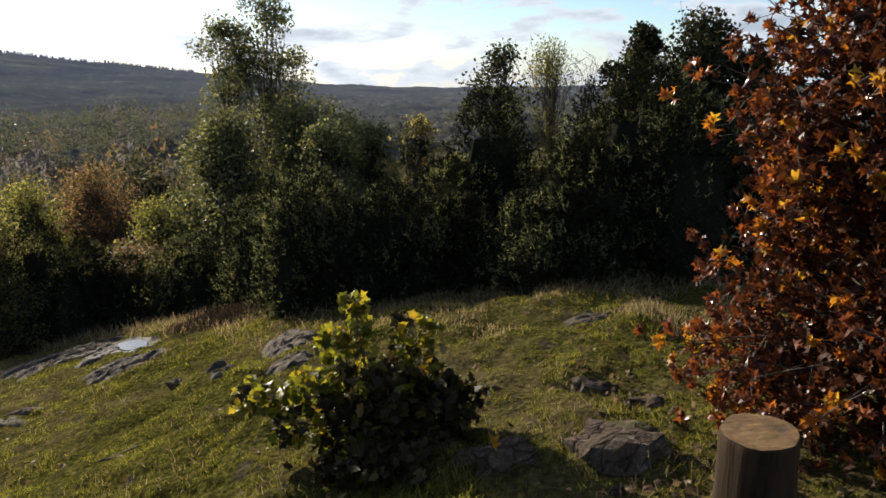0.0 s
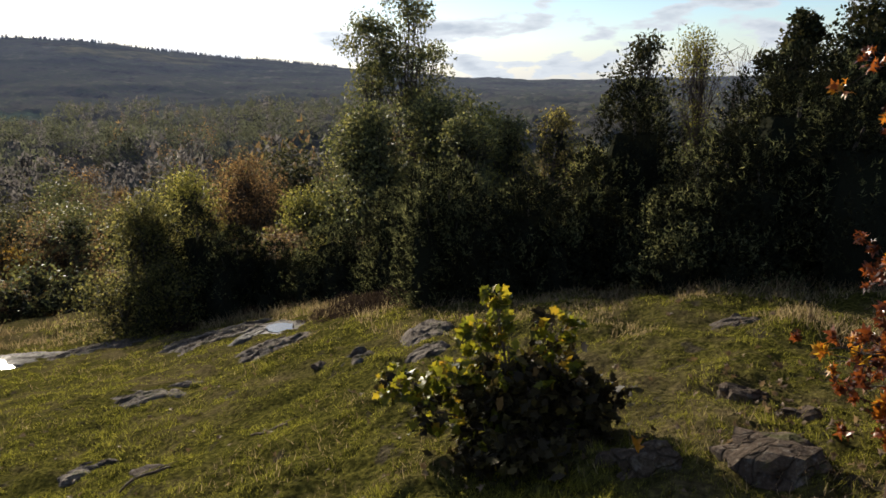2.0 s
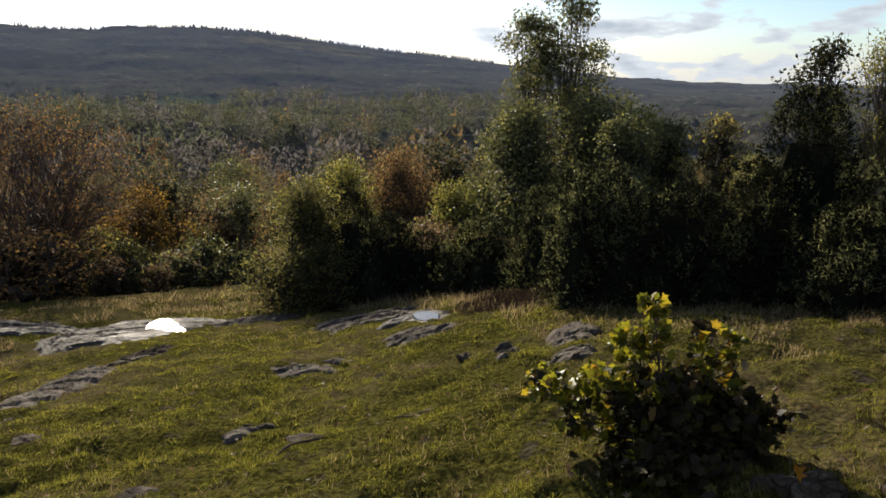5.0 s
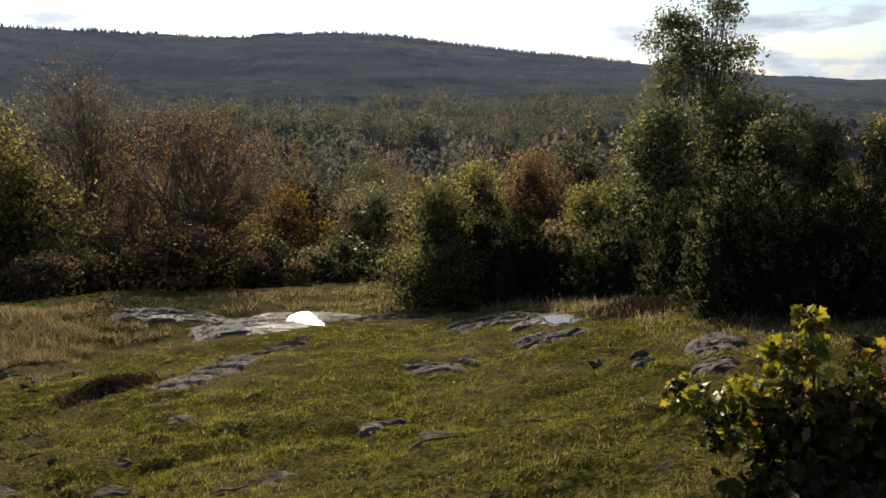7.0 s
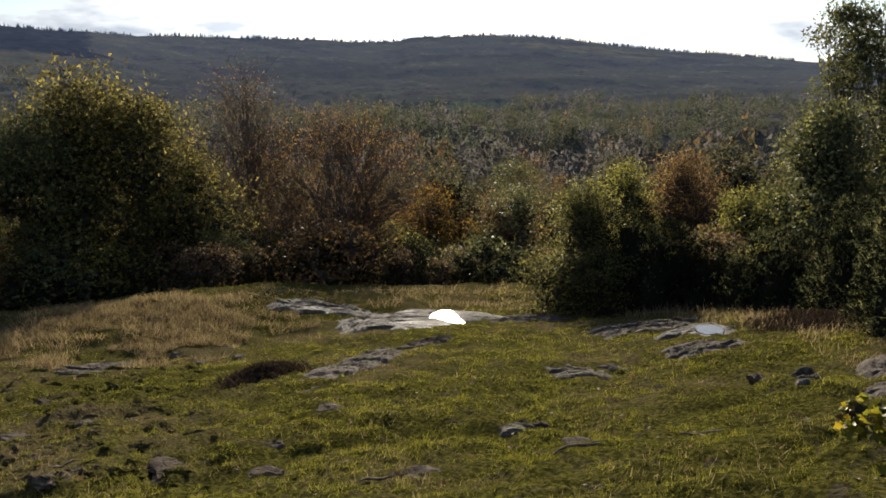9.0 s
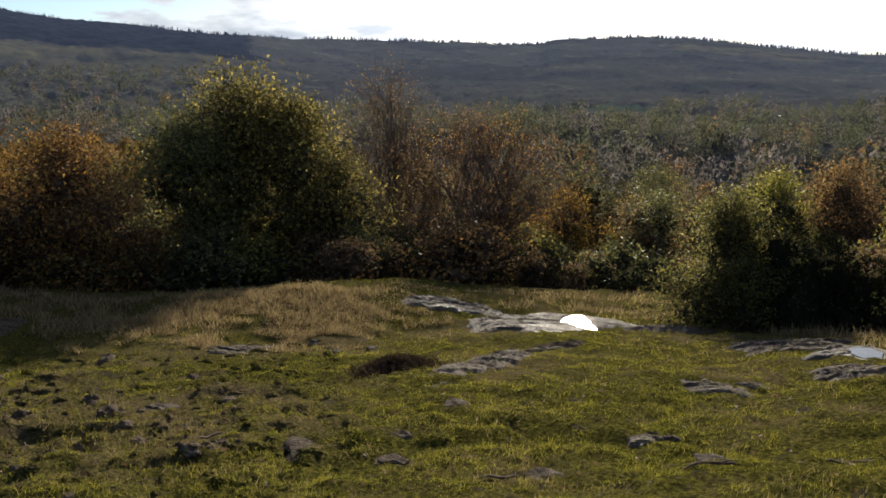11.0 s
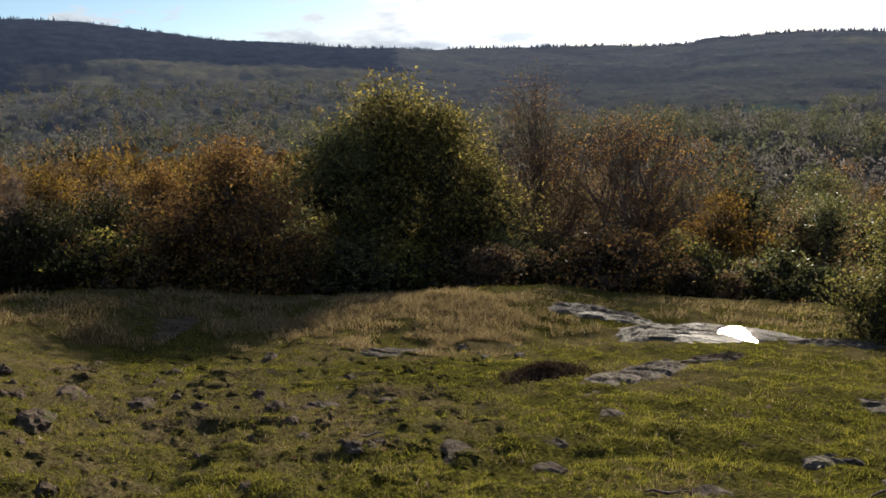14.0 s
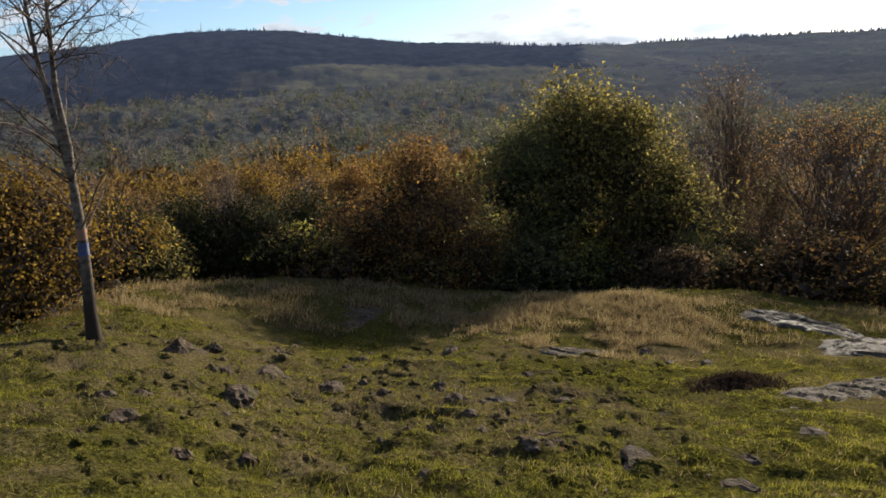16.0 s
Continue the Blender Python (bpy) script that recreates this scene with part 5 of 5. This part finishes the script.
def puddle(x, y, length, width, turn, seed, lift=0.0):
    z = SHORE[(x, y)] + lift
    na = 120
    a = np.arange(na) * 2 * np.pi / na
    e = 1.0 + 0.2 * vnoise(np.cos(a) * 1.3 + seed, np.sin(a) * 1.3, seed) + 0.12 * vnoise(np.cos(a) * 3, np.sin(a) * 3, seed) + 0.05 * vnoise(np.cos(a) * 11, np.sin(a) * 11, seed)
    lx, ly = e * np.cos(a) * length / 2, e * np.sin(a) * width / 2
    c, s = math.cos(radians(turn)), math.sin(radians(turn))
    ring = np.stack([c * lx - s * ly, s * lx + c * ly, np.zeros(na)], -1)
    g = Geo()
    g.add(np.vstack([ring, ring + (0, 0, -0.03)]), [(i, (i + 1) % na, na + (i + 1) % na, na + i)[::-1] for i in range(na)])
    g.add(ring, [list(range(na))])
    ob = part("puddle", g, "water")
    ob.location = (x, y, z)
    return tagged(ob, "still rain puddle mirroring the bright sky on bedrock", "puddle")


BED = "grey bedrock outcrop, cracked and ice-smoothed, showing through the turf"
FLAT = "flat grey rock slab flush with the grass"
outcrop("bedrock", "broad domed bedrock outcrop, wet and glossy in places", -11.25, 11.1, 4.4, 3.4, 0.60, 62, "wet", 1, 0.12, (-10.45, 11.25, 1.15, 0.10))
outcrop("bedrock", BED, -13.7, 10.6, 3.2, 1.8, 0.42, 73, "wet", 2)
outcrop("bedrock", BED, -9.3, 12.8, 2.5, 1.9, 0.40, 30, "slab", 3)
outcrop("bedrock", "domed bedrock outcrop with a small rain puddle beside it", -5.8, 10.9, 2.1, 2.5, 0.42, -18, "slab", 4)
outcrop("bedrock", "bedrock outcrop holding a small rain puddle", -4.55, 10.2, 1.5, 1.3, 0.34, 20, "wet", 5, 0.25, (-4.4, 10.2, 0.42, 0.12))
outcrop("bedrock", BED, -4.0, 8.9, 1.5, 1.3, 0.28, 57, "slab", 6)
outcrop("bedrock", "long bedrock ridge breaking through the grass", -8.3, 6.9, 4.0, 1.0, 0.34, 113, "slab", 7)
outcrop("bedrock", "broken end of a bedrock ridge in the grass", -8.65, 8.8, 2.0, 0.8, 0.38, 93, "rock", 8)
outcrop("bedrock", FLAT, -5.0, 7.5, 1.5, 1.2, 0.20, 43, "slab", 9)
outcrop("bedrock", "dark hollow in bedrock with small loose stones", -12.1, 6.5, 1.6, 1.2, 0.16, 60, "rock", 10, 0.3, (-12.0, 6.45, 0.45, 0.28))
outcrop("bedrock", BED, -12.6, 4.8, 1.9, 1.1, 0.24, 100, "slab", 11)
outcrop("bedrock", FLAT, -8.5, 2.2, 0.8, 0.7, 0.14, 80, "slab", 12)
outcrop("bedrock", "layered grey bedrock hump at the meadow edge", -1.6, 7.4, 0.62, 1.3, 0.28, 10, "slab", 13)
outcrop("bedrock", "layered grey bedrock hump in the grass", -1.4, 6.45, 0.52, 0.8, 0.18, 10, "slab", 14)
outcrop("bedrock", "narrow fractured bedrock hump in the grass", -2.13, 6.66, 0.5, 0.8, 0.55, 15, "slab", 15)
outcrop("bedrock", FLAT, -16.1, 1.4, 1.6, 2.4, 0.10, 5, "rock", 16)
outcrop("bedrock", FLAT, -3.4, 5.9, 0.4, 0.6, 0.10, 0, "slab", 17)
outcrop("bedrock", FLAT, -4.0, 5.0, 0.6, 0.4, 0.12, 40, "slab", 18)
outcrop("bedrock", FLAT, -2.95, 4.05, 0.5, 0.3, 0.10, 30, "slab", 19)
outcrop("bedrock", FLAT, -10.0, 3.1, 0.9, 0.7, 0.12, 70, "slab", 20)
outcrop("bedrock", FLAT, 1.25, 6.2, 0.6, 0.5, 0.14, 70, "slab", 21)
puddle(-10.45, 11.25, 0.76, 1.75, 42, 1, 0.004)
puddle(-4.4, 10.2, 0.48, 0.42, 20, 2, 0.014)
for i, (x, y, w, h, pk) in enumerate((
        (0.91, 3.44, 0.52, 0.18, 0), (0.30, 3.40, 0.34, 0.19, 0), (0.11, 3.46, 0.13, 0.12, 0), (0.93, 4.46, 0.36, 0.19, 0), (1.19, 4.14, 0.28, 0.13, 0), (-2.55, 6.75, 0.22, 0.13, 0),
        (-3.78, 3.52, 0.42, 0.10, 0), (-5.6, 2.5, 0.46, 0.09, 0), (-5.4, 3.4, 0.28, 0.12, 0.4), (-8.2, 2.9, 0.33, 0.12, 0.4), (-3.1, 4.6, 0.30, 0.06, 0), (-4.8, 2.9, 0.34, 0.09, 0),
        (-5.85, 4.35, 0.38, 0.10, 0), (0.75, 3.05, 0.10, 0.13, 0.4))):
    stone(x, y, w * (1.0 if x > -1 else 0.85), h * (0.7 if x > -1 else 0.5), i, peak=pk, mat="rock")
for i, (x, y, w, h, pk) in enumerate((
        (-10.6, -1.5, 0.55, 0.36, 0.9), (-8.15, -0.72, 0.42, 0.22, 0.3), (-12.4, 1.05, 0.36, 0.24, 0.9), (-6.95, 1.05, 0.22, 0.18, 0.5), (-8.5, 1.7, 0.30, 0.12, 0.3), (-7.1, -1.75, 0.24, 0.14, 0.4),
        (-7.3, -1.5, 0.2, 0.12, 0.2), (-9.9, -1.1, 0.26, 0.18, 0.8), (-9.95, -0.95, 0.2, 0.13, 0.3), (-10.1, -0.45, 0.6, 0.16, 0.6), (-9.15, 0.3, 0.36, 0.15, 0.5), (-11.3, 0.7, 0.3, 0.16, 0.8),
        (-10.5, 1.3, 0.25, 0.15, 0.7), (-9.27, 1.65, 0.2, 0.14, 0.7), (-8.83, 0.77, 0.18, 0.14, 0.6), (-13.1, 2.76, 0.4, 0.14, 0.5), (-10.6, 3.3, 0.26, 0.14, 0.8), (-13.5, 0.0, 0.4, 0.2, 0.8), (-6.45, -1.5, 0.3, 0.12, 0.3), (-5.99, 1.72, 0.2, 0.07, 0.0),
        (-12.8, -0.3, 0.3, 0.12, 0.5), (-11.9, -1.2, 0.25, 0.12, 0.5), (-8.9, 0.9, 0.22, 0.12, 0.6))):
    stone(x, y, w * 1.2, h * 0.75, 40 + i, "weathered brownish granite stone poking out of worn turf", peak=pk)
for i, (x, y, w) in enumerate(((-11.3, 6.05, 0.2), (-11.7, 6.15, 0.16), (-12.2, 6.1, 0.24), (-12.7, 6.5, 0.2), (-11.2, 6.7, 0.26))):
    stone(x, y, w, 0.4 * w, 70 + i, "pale granite stone at the rim of a rock hollow", mat="slab", fine=2)
pick = random.Random(31)
for i in range(64):
    az, rr = pick.uniform(70, 106), pick.uniform(5.5, 14.0)
    x, y = polar(az, rr)
    w = pick.uniform(0.08, 0.22)
    stone(x, y, w, w * pick.uniform(0.22, 0.5), 90 + i, "small rough stone loose in worn turf", peak=pick.uniform(0.2, 1.0), fine=2)

# ---- grass and litter ----
def scatter(n, az0, az1, r0, r1, bias=0.5):
    """Places over a stretch of the slope, thinning with distance."""
    az = np.radians(rng.uniform(az0, az1, n))
    r = (r0 ** bias + (r1 ** bias - r0 ** bias) * rng.uniform(0, 1, n)) ** (1 / bias)
    return -r * np.sin(az), r * np.cos(az), r


def blades(name, label, mat, x, y, r, h, w, lean):
    h = np.broadcast_to(h, x.shape)
    free = np.ones(len(x), bool)
    for ox, oy, ol, ow, turn in OUTCROPS:
        c, s = math.cos(turn), math.sin(turn)
        u, v = (c * (x - ox) + s * (y - oy)) / ol, (c * (y - oy) - s * (x - ox)) / ow
        free &= u * u + v * v > 0.15
    x, y, r, h = x[free], y[free], r[free], h[free]
    n = len(x)
    z = land(x, y) - 0.008
    a = rng.uniform(0, 6.283, n)
    hh = h * rng.uniform(0.45, 1.35, n)
    ww = w * (0.6 + 0.09 * r) * rng.uniform(0.7, 1.3, n)
    root = np.stack([x, y, z], -1)
    side = np.stack([np.cos(a), np.sin(a), np.zeros(n)], -1) * ww[:, None] / 2
    b = rng.uniform(0, 6.283, n)
    bend = np.stack([np.cos(b) * lean + 0.15, np.sin(b) * lean, np.ones(n)], -1) * hh[:, None]
    bend[:, :2] *= rng.uniform(0.2, 1.3, (n, 1))
    v = np.stack([root - side, root + side, root + bend], 1)
    g = Geo()
    g.add(v.reshape(-1, 3), np.arange(n * 3).reshape(n, 3))
    return tagged(part(name, g, mat), label, "grass", kind="stuff")


def build_grass():
    x, y, r = scatter(760000, -34, 118, 2.2, 21, 0.62)
    patch = vnoise((x + y) / 1.2, (x - y) / 1.2, 21) * 0.5 + vnoise((x + 0.4 * y) / 0.26, (y - 0.4 * x) / 0.26, 22) * 0.65
    worn = np.clip(1.2 - ((np.degrees(np.arctan2(-x, y)) - 88) / 19) ** 2, 0, 1) * np.clip((r - 5.5) / 2, 0, 1)
    keep = (patch > -0.16 + 0.14 * worn) & (vnoise(x / 0.075, y / 0.075, 29) + 0.6 * vnoise(x / 0.03, y / 0.03, 30) > -0.22)
    x, y, r, patch = x[keep], y[keep], r[keep], patch[keep]
    blades("grass", "short green hilltop grass in uneven tufts", "blade", x, y, r, 0.034 * (0.6 + 1.5 * np.clip(patch + 0.6 * vnoise(x / 0.13, y / 0.13, 27), 0, 1.2)), 0.0052, 0.9)
    x, y, r = scatter(330000, -30, 112, 5.5, 22, 1.3)
    az = np.degrees(np.arctan2(-x, y))
    brow = np.interp(az, AZ, BROW)
    near_brow = np.interp(az, [-30, -5, 10, 20, 30, 45, 55, 58, 62, 80, 84, 92, 112], [5.8, 5.5, 6.2, 10.5, 15.5, 18.8, 18.2, 15.0, 13.6, 14.6, 16.2, 15.5, 13.0])
    keep = (r > near_brow + 1.1 * vnoise(x / 1.1, y / 1.1, 23)) & (r < brow + 0.8)
    x, y, r = x[keep], y[keep], r[keep]
    clump = vnoise(x / 0.55, y / 0.55, 24) + 0.5 * vnoise(x / 0.2, y / 0.2, 28)
    x, y, r, clump = x[clump > -0.45], y[clump > -0.45], r[clump > -0.45], clump[clump > -0.45]
    thin = rng.uniform(0, 1, len(x)) < np.interp(np.degrees(np.arctan2(-x, y)), [2, 10, 50, 57], [1, 0.45, 0.45, 1])
    x, y, r, clump = x[thin], y[thin], r[thin], clump[thin]
    tall = (0.5 + 0.75 * np.clip(clump + 0.2, 0, 1.2)) * np.interp(np.degrees(np.arctan2(-x, y)), [10, 24, 48, 52, 60, 66], [0.55, 1.0, 1.0, 0.55, 0.55, 1.0])
    blades("dry_grass", "tall straw-coloured dry grass along the brow of the hill", "straw", x, y, r, 0.19 * tall, 0.008, 0.75)
    x, y, r = scatter(60000, 52, 86, 12.4, 18.3, 1.2)
    mass = vnoise(x / 1.3, y / 1.3, 37) + 0.5 * vnoise(x / 0.35, y / 0.35, 38)
    edge = np.interp(np.degrees(np.arctan2(-x, y)) + 4 * vnoise(x / 0.8, y / 0.8, 39), [53, 62, 76, 85], [1.0, 0.0, 0.0, 1.0])
    keep = (mass > -0.1 + 0.5 * np.clip(14.2 - r, 0, 1.5) + edge) & (rng.uniform(0, 1, len(x)) > 0.7 * edge)
    blades("knoll_grass", "pale straw-coloured tall grass lit by the sun on the knoll", "straw", x[keep], y[keep], r[keep], 0.09 + 0.10 * np.clip(mass[keep], 0, 1), 0.007, 0.9)
    tx, ty, tr = scatter(3200, -34, 116, 2.4, 15, 0.9)
    x, y = np.repeat(tx, 24) + rng.normal(0, 0.035, 3200 * 24), np.repeat(ty, 24) + rng.normal(0, 0.035, 3200 * 24)
    blades("grass_tufts", "coarse grass tufts standing above the short turf", "blade", x, y, np.repeat(tr, 24), np.repeat(rng.uniform(0.02, 0.05, 3200), 24), 0.006, 0.8)
    x, y, r = scatter(40000, -30, 118, 3.0, 16, 0.9)
    keep = vnoise(x / 1.7, y / 1.7, 25) + 0.5 * vnoise(x / 0.4, y / 0.4, 26) > 0.32
    blades("straw_tufts", "thin straw-coloured tufts among the grass", "straw", x[keep], y[keep], r[keep], 0.075, 0.005, 0.8)


build_grass()


def turf_clods():
    """Small uneven mounds of trodden turf and soil on the worn side of the hilltop."""
    n = 800
    x, y, r = scatter(n, 62, 108, 3.6, 14.5, 1.0)
    z = land(x, y)
    w = rng.uniform(0.02, 0.055, n) * (0.6 + 0.07 * r)
    a = np.arange(8) * 0.7854
    g = Geo()
    for i in range(n):
        turn, st, tip = rng.uniform(-0.5, 0.9), rng.uniform(1.0, 2.6), rng.uniform(0.25, 0.8)
        rings = []
        for rad, up in ((1.3, -0.35), (0.9, 0.25), (0.4, 0.75)):
            q = w[i] * rad * rng.uniform(0.65, 1.3, 8)
            lx, ly = q * np.cos(a) * st + up * tip * 0.4 * w[i], q * np.sin(a)
            rings.append(np.stack([x[i] + lx * math.cos(turn) - ly * math.sin(turn), y[i] + lx * math.sin(turn) + ly * math.cos(turn), z[i] + w[i] * (up * tip + rng.uniform(-0.1, 0.1, 8))], -1))
        g.add(np.concatenate(rings), grid_faces(3, 8, True)[:, ::-1])
        g.add(rings[2], [list(range(8))])
    tagged(part("turf_clods", g, "turf"), "small clods of trodden turf and soil on the worn hilltop", "turf", kind="stuff")


turf_clods()


def heather(x, y, w, d, n, label):
    n = 2 * n
    top_z = height(x, y)
    lx, ly = rng.normal(0, w / 4, n), rng.normal(0, d / 4, n)
    g = Geo()
    c = np.stack([lx, ly, land(x + lx, y + ly) - top_z + rng.uniform(0, 0.2, n) * np.exp(-2.2 * ((lx / w) ** 2 + (ly / d) ** 2))], -1)
    leaves(g, c, 0.12, PLAIN * np.array([0.2, 1]), 0.0, np.array([0.0, 0.0, 1.0]) + rng.normal(0, 0.45, (n, 3)))
    ob = part("heather", g, "heather")
    ob.location = (x, y, top_z)
    return tagged(ob, label, "shrub", kind="stuff")


heather(-8.75, 5.55, 0.75, 1.15, 1700, "patch of dark brown heather beside the bedrock")
heather(-3.3, 10.6, 1.3, 1.2, 1800, "brown heather clump near the puddle")
heather(-2.6, 10.0, 1.2, 0.9, 1500, "brown heather clump at the meadow edge")
heather(-7.2, 15.0, 1.2, 0.8, 1200, "brown heather clump under the junipers")
for hx, hy in ((-8.0, 13.6), (-6.6, 13.9), (-4.9, 13.4), (-4.2, 12.6), (-5.9, 14.3), (-2.9, 11.4)):
    heather(hx, hy, 0.55, 0.5, 420, "small dark heather tussock on the brow")


def fallen_leaves():
    x, y, r = scatter(420, -34, 100, 2.6, 9, 0.8)
    near_oak = scatter(260, -34, -10, 2.8, 5.2, 0.8)
    x, y = np.concatenate([x, near_oak[0]]), np.concatenate([y, near_oak[1]])
    g = Geo()
    leaves(g, np.stack([x, y, land(x, y) + 0.035], -1), 0.055, POINTED, 1.2, bend=0.5)
    tagged(part("fallen_leaves", g, "litter"), "dry brown fallen oak leaves lying in the grass", "leaves", kind="stuff")


fallen_leaves()


def fallen_leaf(x, y, size):
    g = Geo()
    leaves(g, np.array([(0.0, 0.0, 0.0)]), size, POINTED, 1.0, bend=0.4)
    ob = part("fallen_leaf", g, "flame")
    ob.location = (x, y, height(x, y) + 0.12)
    tagged(ob, "single bright orange oak leaf lying on a stone", "leaf")


fallen_leaf(0.22, 3.36, 0.085)


def mast(az, h):
    x, y = polar(az, RIDGE)
    z = float(hill_height(np.array(az), np.array(RIDGE))) - 3
    g = Geo()
    for k in range(3):
        a = k * 2.094
        tube(g, np.array([(1.6 * math.cos(a), 1.6 * math.sin(a), 0), (0.5 * math.cos(a), 0.5 * math.sin(a), h)]), np.array([0.5, 0.4]), 4)
    for q in range(7):
        zz, rr = h * q / 7, 1.6 - 1.1 * q / 7
        p = [(rr * math.cos(k * 2.094), rr * math.sin(k * 2.094), zz) for k in range(4)]
        tube(g, np.array(p), np.full(4, 0.3), 3)
    tube(g, np.array([(0, 0, h), (0, 0, h * 1.25)]), np.array([0.5, 0.35]), 4)
    ob = part("radio_mast", g, "steel")
    ob.location = (x, y, z)
    tagged(ob, "thin lattice radio mast on the far hilltop", "mast")


mast(93.1, 24)
mast(94.0, 17)


def fallen_stick(x, y, length, turn):
    z = height(x, y)
    v = np.linspace(-0.5, 0.5, 7)
    px, py = v * length * math.cos(turn), v * length * math.sin(turn)
    pts = np.stack([px, py, land(x + px, y + py) - z + 0.03 + 0.03 * v], -1)
    g = Geo()
    tube(g, pts, 0.011 * (1.1 - 0.7 * np.abs(v)), 6)
    f = pts[4]
    tube(g, np.array([f, f + (0.06, 0.05, 0.03), f + (0.14, 0.10, 0.05)]), np.array([0.006, 0.005, 0.002]), 5)
    ob = part("stick", g, "twig", smooth=True)
    ob.location = (x, y, z)
    tagged(ob, "dry fallen twig lying in the grass", "stick", "fallen twigs")


for sx, sy, sl, sa in ((-3.0, 4.35, 0.35, 0.6), (-3.9, 3.2, 0.3, 1.4), (-2.3, 4.9, 0.28, 0.2), (-6.4, 2.0, 0.25, 2.0)):
    fallen_stick(sx, sy, sl, sa)
